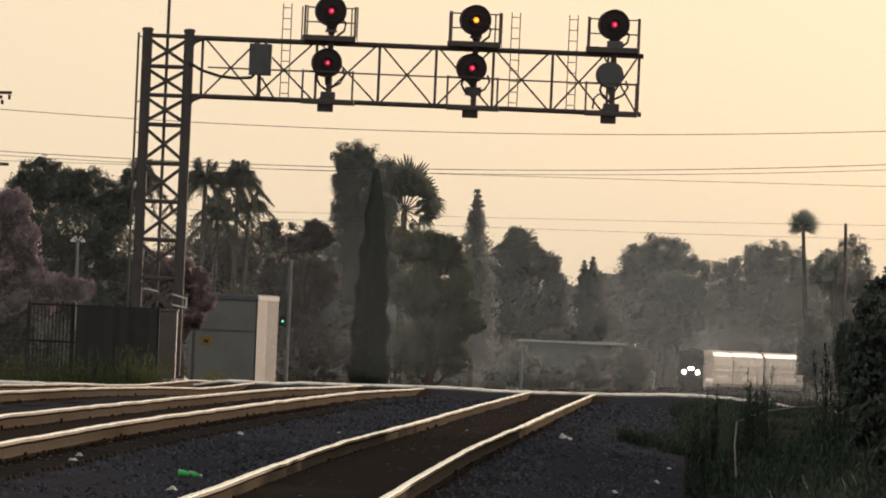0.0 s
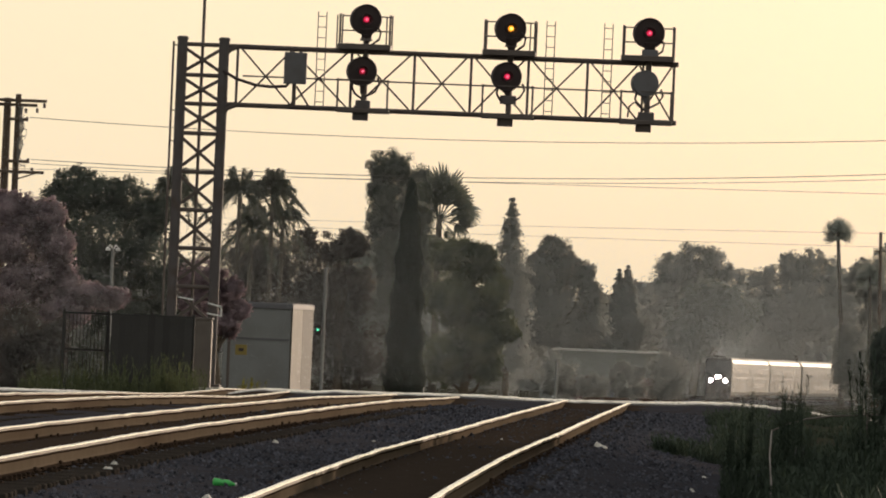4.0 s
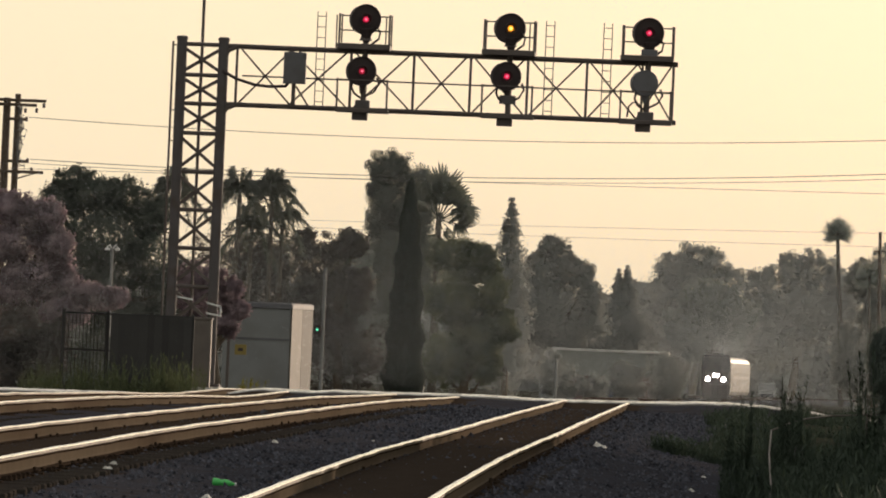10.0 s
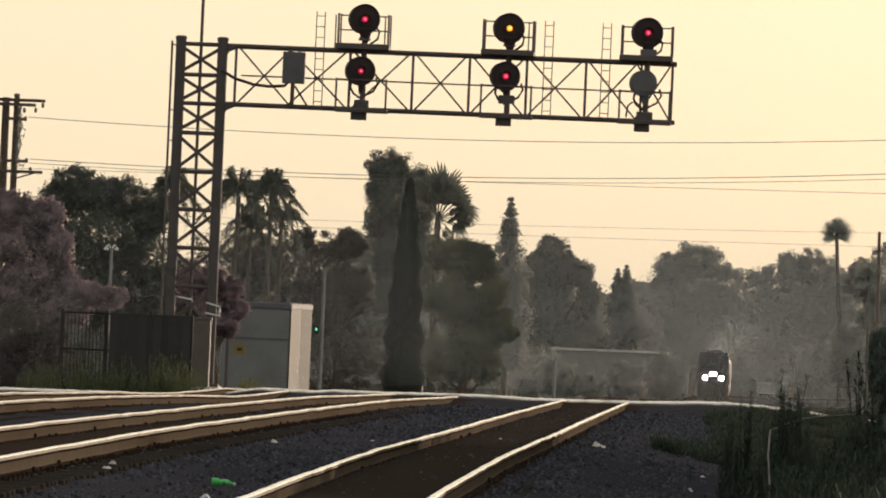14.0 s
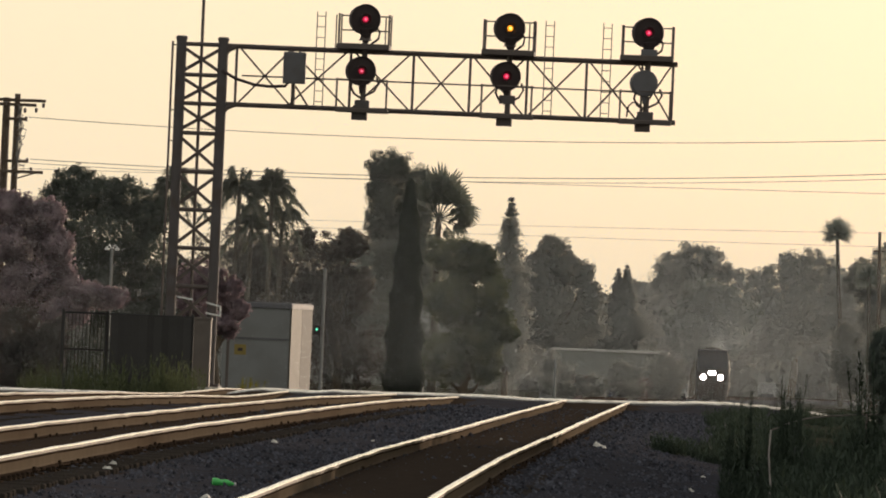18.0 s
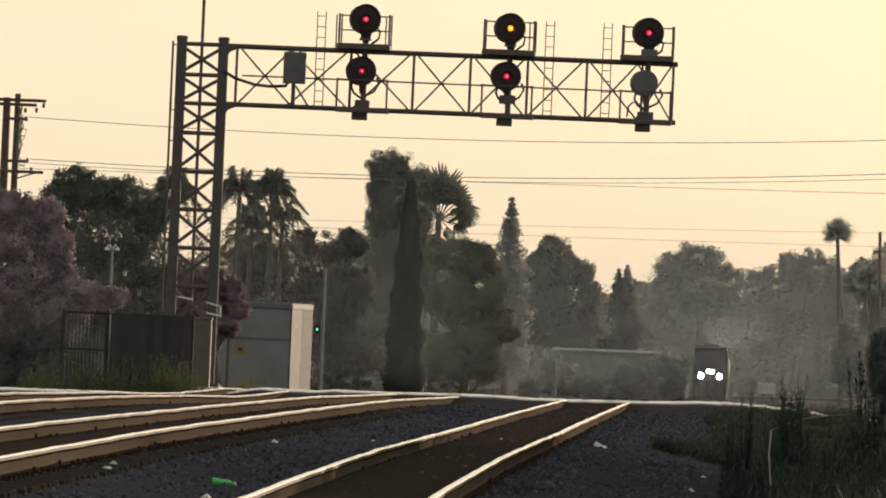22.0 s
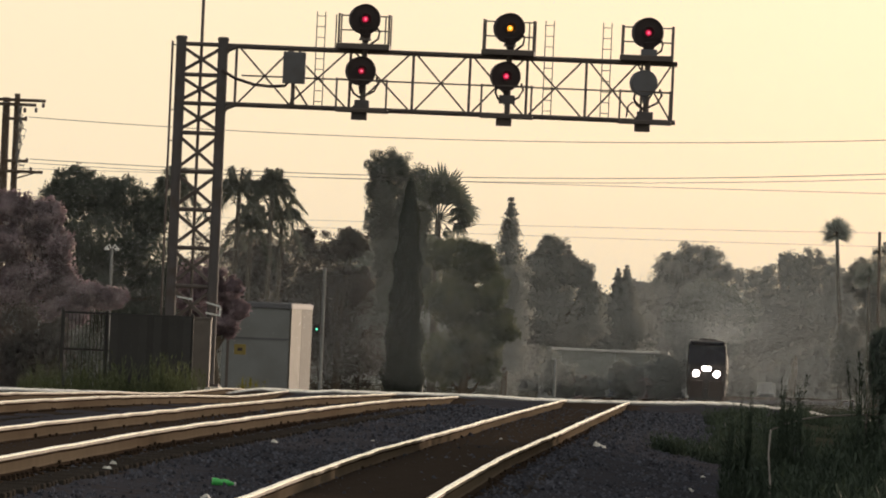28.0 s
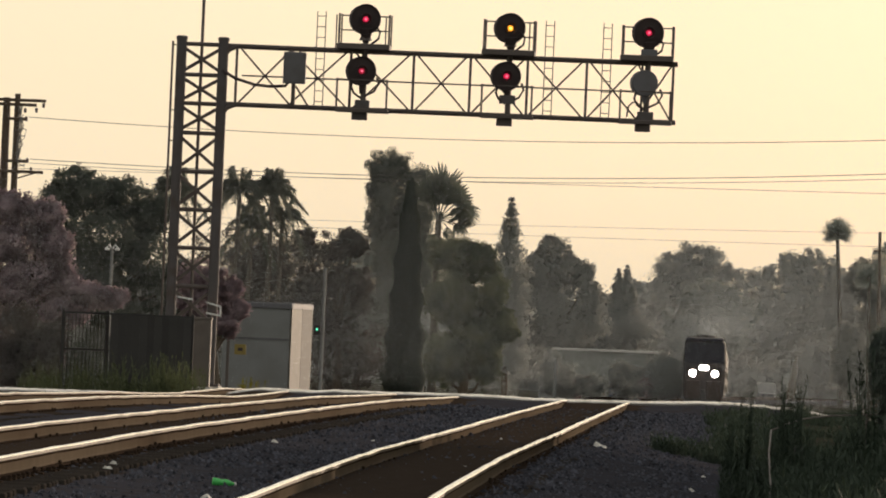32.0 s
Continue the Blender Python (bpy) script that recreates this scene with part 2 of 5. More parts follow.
# ---- mesh helpers ----
class Geo:
    """Vertices and faces of one part, gathered piece by piece."""

    def __init__(self):
        self.v, self.f = [], []

    def add(self, verts, faces, m=None):
        base = len(self.v)
        self.v.extend((m @ Vector(p))[:] if m else tuple(p) for p in verts)
        self.f.extend(tuple(base + i for i in face) for face in faces)
        return self

    def box(self, x, y, z, sx, sy, sz, m=None, c=0.0):
        """A box round its middle; c: a chamfer on all its upright edges and top rim."""
        hx, hy, hz = sx / 2, sy / 2, sz / 2
        if not c:
            p = [(x + a * hx, y + b * hy, z + d * hz) for d in (-1, 1) for a, b in ((-1, -1), (1, -1), (1, 1), (-1, 1))]
            return self.add(p, [(3, 2, 1, 0), (4, 5, 6, 7), (0, 1, 5, 4), (1, 2, 6, 5), (2, 3, 7, 6), (3, 0, 4, 7)], m)
        ring = lambda ix, iy: [(-ix + c, -iy), (ix - c, -iy), (ix, -iy + c), (ix, iy - c), (ix - c, iy), (-ix + c, iy), (-ix, iy - c), (-ix, -iy + c)]
        p = [(x + a, y + b, z - hz) for a, b in ring(hx, hy)] + [(x + a, y + b, z + hz - c) for a, b in ring(hx, hy)]
        p += [(x + a * (hx - c) / hx, y + b * (hy - c) / hy, z + hz) for a, b in ring(hx, hy)]
        faces = [tuple(range(7, -1, -1)), tuple(range(16, 24))]
        for k in (0, 8):
            faces += [(k + i, k + (i + 1) % 8, k + 8 + (i + 1) % 8, k + 8 + i) for i in range(8)]
        return self.add(p, faces, m)

    def tube(self, points, r, n=6, r_end=None, cap=True):
        """A round bar along points, tapered to r_end."""
        pts = [Vector(p) for p in points]
        verts, faces = [], []
        for i, p in enumerate(pts):
            way = (pts[min(i + 1, len(pts) - 1)] - pts[max(i - 1, 0)]).normalized()
            side = way.cross(Vector((0, 0, 1)) if abs(way.z) < 0.9 else Vector((0, 1, 0))).normalized()
            up = side.cross(way)
            rr = r if r_end is None else r + (r_end - r) * i / (len(pts) - 1)
            verts += [p + rr * (math.cos(2 * math.pi * k / n) * side + math.sin(2 * math.pi * k / n) * up) for k in range(n)]
            if i:
                a = (i - 1) * n
                faces += [(a + k, a + (k + 1) % n, a + n + (k + 1) % n, a + n + k) for k in range(n)]
        if cap:
            faces += [tuple(range(n - 1, -1, -1)), tuple(range(len(verts) - n, len(verts)))]
        return self.add(verts, faces)

    def lathe(self, profile, m, n=20):
        """A turned form: (radius, height) pairs round the local z axis, placed by m."""
        verts, faces = [], []
        for i, (r, h) in enumerate(profile):
            verts += [(r * math.cos(2 * math.pi * k / n), r * math.sin(2 * math.pi * k / n), h) for k in range(n)]
            if i:
                a = (i - 1) * n
                faces += [(a + k, a + (k + 1) % n, a + n + (k + 1) % n, a + n + k) for k in range(n)]
        faces += [tuple(range(n - 1, -1, -1)), tuple(range(len(verts) - n, len(verts)))]
        return self.add(verts, faces, m)

    def bar(self, a, b, w):
        """A square bar from a to b."""
        a, b = Vector(a), Vector(b)
        m = Matrix.Translation((a + b) / 2) @ (b - a).to_track_quat("Z", "Y").to_matrix().to_4x4()
        return self.box(0, 0, 0, w, w, (b - a).length, m)


def to_mesh(name, geo, mat, smooth=False, bevel=0.0):
    me = bpy.data.meshes.new(name)
    me.from_pydata(geo.v, [], geo.f)
    if bevel:
        bm = bmesh.new()
        bm.from_mesh(me)
        edges = [e for e in bm.edges if len(e.link_faces) == 2 and e.calc_face_angle(0) > 0.6]
        bmesh.ops.bevel(bm, geom=edges, offset=bevel, segments=2, profile=0.6, affect="EDGES", clamp_overlap=True)
        bm.to_mesh(me)
        bm.free()
    me.materials.append(mat)
    if smooth:
        me.polygons.foreach_set("use_smooth", [True] * len(me.polygons))
    return me


def part(name, geo, mat, parent, label="", smooth=False, bevel=0.0, m=None, data=None):
    """One mesh object under a thing or under a part; geo is in the thing's own space."""
    ob = new(name, data or to_mesh(name, geo, mat, smooth, bevel))
    ob.parent = parent
    if m is not None:
        ob.matrix_basis = m
    return tagged(ob, label)


def thing(name, at, label, category, group="", kind="", m=None):
    """An empty at a thing's base, to carry its parts."""
    ob = new(name)
    ob.empty_display_size = 0.3
    ob.matrix_basis = m if m is not None else Matrix.Translation(at)
    return tagged(ob, label, category, group, kind)


def solid(name, geo, mat, label, category="", group="", kind="", smooth=False, bevel=0.0, at=(0, 0, 0)):
    ob = new(name, to_mesh(name, geo, mat, smooth, bevel))
    ob.location = at
    return tagged(ob, label, category, group, kind)


# ---- the line: heights and bends ----
def smooth_interp(y, ys, zs, reach):
    return sum(np.interp(y + d * reach, ys, zs) for d in (-1, -0.5, 0, 0.5, 1)) / 5


GRADE_Y = (0, 203.5, 212, 250, 330, 400, 540, 590, 630, 731, 795, 884, 947, 1036, 1300, 1700, 5000)
GRADE_Z = (0, 0, -0.085, -0.75, -1.55, -2.0, -3.0, -3.05, -2.80, -3.41, -3.78, -4.26, -4.66, -5.05, -5.55, -6.2, -7.0)
TRACK_X = (-3.45, -7.55, -11.65)
BUMPS = (((0, 70, 80, 97, 125, 155, 202, 205, 230), (0, 0.0, 0.05, 0.10, 0.075, 0.065, 0.02, 0.0, 0.0)),
         ((0, 78, 90, 100, 112, 125, 145, 167, 190, 205, 230), (0.1, 0.17, 0.2, 0.22, 0.21, 0.2, 0.18, 0.14, 0.03, -0.02, 0.0)),
         ((0, 100, 124, 144, 165, 185, 205, 230), (0.15, 0.2, 0.2, 0.16, 0.06, -0.08, -0.05, 0.0)))


CROSS_X = [-60, -30, -19, -16.5, -15, -13.4, -12.7, -12.0, -11.5, -10.8, -10.3, -9.8, -9, -8, -7, -6, -5, -4, -3, -2, -1, -0.4, 0.2, 0.7, 1.2, 2.4, 6, 30, 60]
CROSS_Z = [-0.5, -0.4, -0.33, -0.31, -0.30, -0.33, -0.26, -0.12, -0.05, -0.07, -0.08, -0.03, -0.03, -0.02, 0.0, 0.0, -0.02, -0.02, 0.0, 0.02, 0.06, 0.07, 0.05, 0.03, 0.01, -0.15, -0.4, -0.5, -0.6]


def grade(y):
    return smooth_interp(y, GRADE_Y, GRADE_Z, 3.0 if y < 260 else 30.0)


def bend(y):
    """How far the line stands aside: a slight drift, then a curve to the right far off."""
    c = max(0.0, y - 978)
    return 0.6 * min(1.0, max(0.0, (y - 210) / 390)) ** 1.5 + 0.00006 * c * c + 3.4e-6 * c ** 3


def rail_z(k, y):
    return grade(y) + smooth_interp(y, *BUMPS[k], 5.0)


def bed_z(x, y):
    """The top of the ballast: just under the rails, a shallow trough between tracks, a shoulder at each side."""
    x -= bend(y)
    z = np.interp(x, (TRACK_X[2], TRACK_X[1], TRACK_X[0]), [rail_z(k, y) for k in (2, 1, 0)]) - 0.19
    gap = min(abs(x - t) for t in TRACK_X)
    z -= 0.06 * min(1.0, max(0.0, (gap - 1.0) / 0.8))
    if x > -1.9:
        z -= 0.30 * min(1.0, (x + 1.9) / 1.6) * min(1.0, max(0.0, (203 - y) / 60)) - 0.06 * min(1.0, max(0.0, (y - 150) / 50))
    if x < -13.2:
        z -= 0.30 * min(1.0, (-13.2 - x) / 1.4)
    meet = min(1.0, max(0.0, (y - 197) / 6))
    return z + (float(np.interp(x, CROSS_X, CROSS_Z)) - 0.03 - z) * meet


# ---- ground, ballast, crossing ----
YS = list(range(0, 60, 15)) + list(range(60, 260, 2)) + list(range(260, 700, 20)) + list(range(700, 1500, 40)) + [1600, 1800, 2200, 3000, 4500]


def sheet(xs, ys, height, jitter=0.0):
    g = Geo()
    rnd = random.Random(5)
    g.v = [(x, y, height(x, y) + rnd.uniform(-jitter, jitter)) for y in ys for x in xs]
    n = len(xs)
    g.f = [(j * n + i, j * n + i + 1, (j + 1) * n + i + 1, (j + 1) * n + i) for j in range(len(ys) - 1) for i in range(n - 1)]
    return g


def ground_z(x, y):
    swell = 0.12 * noise.noise(Vector((x * 0.12, y * 0.05, 0)))
    return grade(y) - 0.62 - 1.1 * min(1.0, max(0.0, (y - 300) / 150)) + swell * (1 if abs(x) < 60 else 3) - 0.25 * min(1.0, max(0.0, (x - 1) / 3)) + (0.62 * max(0.0, 1 - abs(y - 203) / 50) if x > 0 else 0)


XS = [-900, -400, -200, -100, -60, -40, -30, -24, -20, -17, -15, -13, -10, -7, -4, -2, -1, 0, 1, 2, 3, 5, 8, 12, 20, 40, 80, 200, 400, 900]
solid("ground", sheet(XS, [-60, -30] + YS, ground_z), EARTH, "dry brown earth with patches of weeds", "ground", kind="structure", smooth=True)
BX = [-15.0, -14.2, -13.2, -12.6, -11.65, -10.7, -10.1, -9.6, -9.1, -8.5, -7.55, -6.6, -6.0, -5.5, -5.0, -4.4, -3.45, -2.5, -1.9, -1.3, -0.7, -0.1, 0.3, 1.2]
solid("ballast", sheet(BX, [y for y in YS if 15 <= y <= 204], bed_z, 0.015), BALLAST, "dark grey crushed stone ballast beside the rails", "ballast", kind="structure", smooth=True)
far_bed = Geo()
fy = [y for y in YS if 212 <= y <= 1500]
for y in fy:
    for bx, drop in ((-14.6, 0.6), (-13.2, 0.2), (-1.9, 0.2), (-0.5, 0.6)):
        far_bed.v.append((bx + bend(y), y, grade(y) - drop))
far_bed.f = [(j * 4 + i, j * 4 + i + 1, j * 4 + i + 5, j * 4 + i + 4) for j in range(len(fy) - 1) for i in range(3)]
solid("ballast", far_bed, BALLAST, "grey ballast bed running down the far grade", "ballast", kind="structure", smooth=True)

# the road that crosses the tracks at rail height
road = Geo()
PROFILE = ((202.95, -0.12), (203.0, -0.02), (203.5, 0.0), (204.2, 0.03), (211.5, -0.022), (211.6, -0.5))
fine_x = [float(x) for x in np.unique(np.concatenate([np.array(CROSS_X), np.arange(-19, 2.4, 0.25)]))]
rnd = random.Random(2)
for x in fine_x:
    z = float(np.interp(x, CROSS_X, CROSS_Z)) + rnd.uniform(-0.012, 0.012)
    road.v += [(x, y, z + d) for y, d in PROFILE]
road.f = [(i * 6 + j, i * 6 + 6 + j, i * 6 + 7 + j, i * 6 + 1 + j) for i in range(len(fine_x) - 1) for j in range(5)]
solid("road", road, ASPHALT, "worn asphalt road crossing the tracks", "road", kind="structure")
# Added strip, tilted to catch the sky, for the glint along the crest.
edge = Geo()
rnd = random.Random(6)
for x in np.arange(-19, 0.75, 0.11):
    z = float(np.interp(x, CROSS_X, CROSS_Z)) + rnd.uniform(-0.009, 0.009)
    edge.v += [(x, 203.46, z - 0.012), (x, 203.5, z + 0.008), (x, 204.1, z + 0.040), (x, 204.14, z - 0.005)]
n = len(edge.v) // 4
edge.f = [(i * 4 + j, i * 4 + 4 + j, i * 4 + 5 + j, i * 4 + 1 + j) for i in range(n - 1) for j in range(3)]
solid("trim", edge, GLINT_STEEL, "bright strip standing in for the glint along the road crossing", "edging", kind="structure")


# ---- the three tracks ----
HEAD = [(-0.033, -0.004), (-0.026, 0.0), (0.027, 0.0), (0.034, -0.004), (0.037, -0.008)]
FLANK_L = [(-0.037, -0.036), (-0.037, -0.009), (-0.033, -0.004)]
FLANK_R = [(0.037, -0.008), (0.038, -0.036)]
UNDER_L = [(-0.012, -0.050), (-0.037, -0.036)]
UNDER_R = [(0.038, -0.036), (0.034, -0.052), (0.010, -0.066)]
WEB = [(0.012, -0.052), (0.009, -0.066), (0.009, -0.145), (0.020, -0.164)]
WEB_L = [(-x, z) for x, z in reversed(WEB)]
FOOT = [(0.020, -0.164), (0.076, -0.176), (0.076, -0.188), (-0.076, -0.188), (-0.076, -0.176), (-0.020, -0.164)]


def swept(profile, k, offset, ys):
    g = Geo()
    n = len(profile)
    for y in ys:
        wob = 0.006 * math.sin(y * 0.21 + offset) + 0.005 * math.sin(y * 0.53 + k)
        dip = 0.009 * noise.noise(Vector((y * 0.35, 3 * offset + k, 0))) + 0.009 * noise.noise(Vector((y * 0.9, 5 * offset + k, 2)))
        g.v += [(TRACK_X[k] + bend(y) + offset + wob + px, y, rail_z(k, y) + 0.3 * wob + dip * min(1.0, y / 130) + pz) for px, pz in profile]
    g.f = [(j * n + i, j * n + n + i, j * n + n + i + 1, j * n + i + 1) for j in range(len(ys) - 1) for i in range(n - 1)]
    return g


RAIL_Y = [15, 30, 45] + list(np.arange(55, 217, 1.0))
FAR_Y = list(range(216, 260, 4)) + list(range(260, 1480, 15))
FULL = [(0.076, -0.188), (0.076, -0.176), (0.012, -0.16), (0.010, -0.05), (0.037, -0.036), (0.037, -0.006), (-0.037, -0.006), (-0.037, -0.036), (-0.010, -0.05), (-0.012, -0.16), (-0.076, -0.176), (-0.076, -0.188)]
tie_geo = Geo().box(0, 0, 0, 2.6, 0.22, 0.17, c=0.012)
tie_mesh = to_mesh("tie", tie_geo, TIE_WOOD)
clip_geo = Geo().box(0, 0, 0.008, 0.36, 0.18, 0.016).box(-0.11, 0, 0.025, 0.05, 0.07, 0.035, c=0.008).box(0.11, 0, 0.025, 0.05, 0.07, 0.035, c=0.008)
for k, label in enumerate(("near main track with rust-brown rails and polished heads", "middle main track with rust-brown rails on dark ties", "far main track, rails bright along their tops")):
    track = thing("railway_track", (0, 0, 0), label, "railway track", "parallel main tracks", kind="structure")
    for side in (-0.753, 0.753):
        both = swept(WEB, k, side, RAIL_Y)
        other = swept(WEB_L, k, side, RAIL_Y)
        rail = part("rail", both.add(other.v, other.f), RAIL_SIDE, track, "rust-brown steel rail")
        flank = swept(FLANK_L, k, side, RAIL_Y)
        other = swept(FLANK_R, k, side, RAIL_Y)
        part("head_flank", flank.add(other.v, other.f), RAIL_FLANK, rail, "worn tan side of the rail head")
        # The shadow line under the head is put into this dark colour.
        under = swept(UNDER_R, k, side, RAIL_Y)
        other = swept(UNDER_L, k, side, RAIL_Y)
        part("head_underside", under.add(other.v, other.f), RAIL_GRIME_SHADE, rail, "underside of the rail head, coloured dark for shade")
        part("rail_foot", swept(FOOT, k, side, RAIL_Y), RAIL_GRIME_SHADE, rail, "dirty dark rail foot")
        # Far rails are darkened to dull their sunlit flanks.
        part("far_rail", swept(FULL, k, side, FAR_Y), RAIL_GRIME_SHADE, rail, "rail coloured dark to stay dim down the far grade")
        part("rail_head", swept(HEAD, k, side, RAIL_Y), RAIL_TOP, rail, "polished bright running surface")
    bed = Geo()
    bed_y = [y for y in YS if 15 <= y <= 202]
    bed.v = [(TRACK_X[k] + dx, y, bed_z(TRACK_X[k] + dx, y) + 0.022 + dz) for y in bed_y for dx, dz in ((-1.35, -0.03), (-0.6, 0.0), (0.0, 0.006), (0.6, 0.0), (1.35, -0.03))]
    bed.f = [(j * 5 + i, j * 5 + i + 1, j * 5 + i + 6, j * 5 + i + 5) for j in range(len(bed_y) - 1) for i in range(4)]
    part("fouled_bed", bed, FOULED, track, "oily dark brown ballast between the rails", smooth=True)
    rest, clips = Geo(), Geo()
    rnd = random.Random(k)
    count = 0
    for i in range(280):
        y = 62 + i * 0.5
        if y > 202.5:
            break
        place = pose(TRACK_X[k] + rnd.uniform(-0.03, 0.03), y, rail_z(k, y) - 0.188 - 0.085 - 0.016, 0, 0, rnd.uniform(-0.6, 0.6))
        if k < 2 and y < 130:
            part("tie", None, None, track, m=place, data=tie_mesh)
        else:
            rest.add(tie_geo.v, tie_geo.f, place)
        for side in (-0.753, 0.753):
            if y < 190 and rnd.random() < 0.35:
                tall = rnd.uniform(0.012, 0.05) * (1.5 if rnd.random() < 0.15 else 1.0)
                clips.box(TRACK_X[k] + side + rnd.uniform(0.05, 0.085), y + rnd.uniform(-0.2, 0.2), rail_z(k, y) - 0.185 + tall / 2, 0.03, rnd.uniform(0.04, 0.12), tall, c=0.006)
        for side in (-0.753, 0.753):
            if y < 150 and rnd.random() < 0.6:
                clips.add(clip_geo.v, clip_geo.f, pose(TRACK_X[k] + side, y, rail_z(k, y) - 0.204))
    tagged(part("tie_row", rest, TIE_WOOD, track, "dark creosoted ties"), kind="stuff")
    tagged(part("rail_fastenings", clips, RAIL_GRIME_SHADE, track, "rusty tie plates and clips"), kind="stuff")

# ---- the signal bridge: a lattice mast and a cantilevered truss with three pairs of signal heads ----
BY = 220.0
bridge = thing("signal_bridge", (-14.4, BY, -0.35), "dark steel cantilever signal bridge with a lattice mast over the tracks", "signal bridge")


def rel(x, y, z):
    return (x + 14.4, y - BY, z + 0.35)


LEGS = (-14.95, -13.86)
for x in LEGS:
    for dy in (0.0,):
        part("mast_leg", Geo().tube([rel(x, BY + dy, -0.1), rel(x, BY + dy, 8.85)], 0.135, 14).lathe([(0.15, 0), (0.15, 0.07), (0.10, 0.10)], Matrix.Translation(rel(x, BY + dy, 8.85)), 14), STEEL_GREY, bridge, "round grey steel column", smooth=False)
levels = (8.74, 7.94, 7.19, 6.42, 5.42, 4.42, 3.42, 2.42, 1.42, 0.42)
for k, (z, low) in enumerate(zip(levels, levels[1:])):
    part("mast_brace", Geo().tube([rel(LEGS[0], BY, z), rel(LEGS[1], BY, z)], 0.055, 8), STEEL_DARK, bridge)
    part("mast_brace", Geo().bar(rel(LEGS[0], BY - 0.03, z - 0.06), rel(LEGS[1], BY - 0.03, low + 0.06), 0.085), STEEL_DARK, bridge)
    part("mast_brace", Geo().bar(rel(LEGS[1], BY + 0.07, z - 0.06), rel(LEGS[0], BY + 0.07, low + 0.06), 0.085), STEEL_DARK, bridge)
part("base_plate", Geo().box(*rel(-14.4, BY + 0.05, -0.13), 1.6, 0.7, 0.06, c=0.01), STEEL_GREY, bridge)
part("whip_mast", Geo().tube([rel(-14.43, BY + 0.1, 0.2), rel(-14.43, BY + 0.1, 12.5)], 0.042, 8), STEEL_DARK, bridge, "thin upright rod")
part("cable_conduit", Geo().tube([rel(-15.18, BY - 0.05, -0.2), rel(-15.18, BY - 0.05, 8.8)], 0.03, 8), STEEL_DARK, bridge, "thin vertical conduit")
for z in (8.7, 7.0, 6.2, 5.0, 3.8):
    part("conduit_clamp", Geo().bar(rel(-15.2, BY - 0.05, z), rel(-14.95, BY, z), 0.03), STEEL_DARK, bridge)

TOP, BOTTOM, LEFT, RIGHT = 8.74, 7.22, -13.78, -2.02
for dy in (0.0, 0.9):
    for z in (TOP, BOTTOM):
        part("chord", Geo().tube([rel(LEFT, BY + dy, z), rel(RIGHT, BY + dy, z)], 0.055, 10), STEEL_DARK, bridge, "long steel truss chord")
for z, s in ((TOP, -1), (BOTTOM, -1)):
    part("knee_bracket", Geo().tube([rel(-13.82, BY - 0.02, z - 0.28), rel(-13.72, BY - 0.02, z - 0.12), rel(-13.5, BY - 0.02, z - 0.02)], 0.06, 8), STEEL_DARK, bridge)
STUDS = (-13.50, -10.52, -8.88, -7.40, -5.91, -4.37, -2.12)
for x in STUDS:
    part("truss_post", Geo().bar(rel(x, BY, BOTTOM), rel(x, BY, TOP), 0.068), STEEL_DARK, bridge)
    part("truss_strut", Geo().bar(rel(x, BY, TOP), rel(x, BY + 0.9, TOP), 0.045), STEEL_DARK, bridge)
    part("truss_strut", Geo().bar(rel(x, BY, BOTTOM), rel(x, BY + 0.9, BOTTOM), 0.045), STEEL_DARK, bridge)
for a, b in ((-13.42, -12.08), (-12.10, -10.62), (-10.42, -8.98), (-8.80, -7.50), (-7.32, -6.0), (-5.84, -4.48), (-4.30, -3.05), (-3.05, -2.16)):
    part("truss_diagonal", Geo().bar(rel(a, BY - 0.03, TOP - 0.04), rel(b, BY - 0.03, BOTTOM + 0.04), 0.046), STEEL_DARK, bridge)
    part("truss_diagonal", Geo().bar(rel(a, BY + 0.03, BOTTOM + 0.04), rel(b, BY + 0.03, TOP - 0.04), 0.046), STEEL_DARK, bridge)
part("truss_rail", Geo().bar(rel(-13.35, BY + 0.02, 7.97), rel(-2.15, BY + 0.02, 7.97), 0.04), STEEL_DARK, bridge, "thin rail along the middle of the truss")
walkway = Geo().box(*rel((LEFT + RIGHT) / 2, BY + 0.45, BOTTOM + 0.03), RIGHT - LEFT, 0.75, 0.03)
part("walkway", walkway, STEEL_DARK, bridge, "narrow grating walkway along the truss")

box_case = part("junction_case", Geo().box(*rel(-11.97, BY - 0.2, 8.22), 0.58, 0.3, 0.82, c=0.02), CABINET_GREY, bridge, "grey junction case on a short post")
part("case_door", Geo().box(*rel(-11.97, BY - 0.365, 8.22), 0.50, 0.02, 0.74, c=0.008), CABINET_GREY, box_case)
part("lug", Geo().box(*rel(-12.10, BY - 0.2, 8.66), 0.08, 0.1, 0.05), STEEL_DARK, box_case)
part("lug", Geo().box(*rel(-11.84, BY - 0.2, 8.66), 0.08, 0.1, 0.05), STEEL_DARK, box_case)
part("case_post", Geo().bar(rel(-11.99, BY - 0.1, 7.22), rel(-11.99, BY - 0.1, 7.85), 0.10), STEEL_DARK, bridge)
part("case_stay", Geo().bar(rel(-11.93, BY - 0.1, 7.75), rel(-11.6, BY - 0.1, 7.25), 0.05), STEEL_DARK, bridge)
part("cable", Geo().tube([rel(-13.86, BY - 0.15, 8.08), rel(-13.5, BY - 0.15, 7.88), rel(-13.0, BY - 0.15, 7.74), rel(-12.6, BY - 0.15, 7.71), rel(-12.2, BY - 0.15, 7.74), rel(-12.12, BY - 0.15, 7.84)], 0.04, 8), BLACK_PAINT, bridge, "thick sagging black cable", smooth=True)


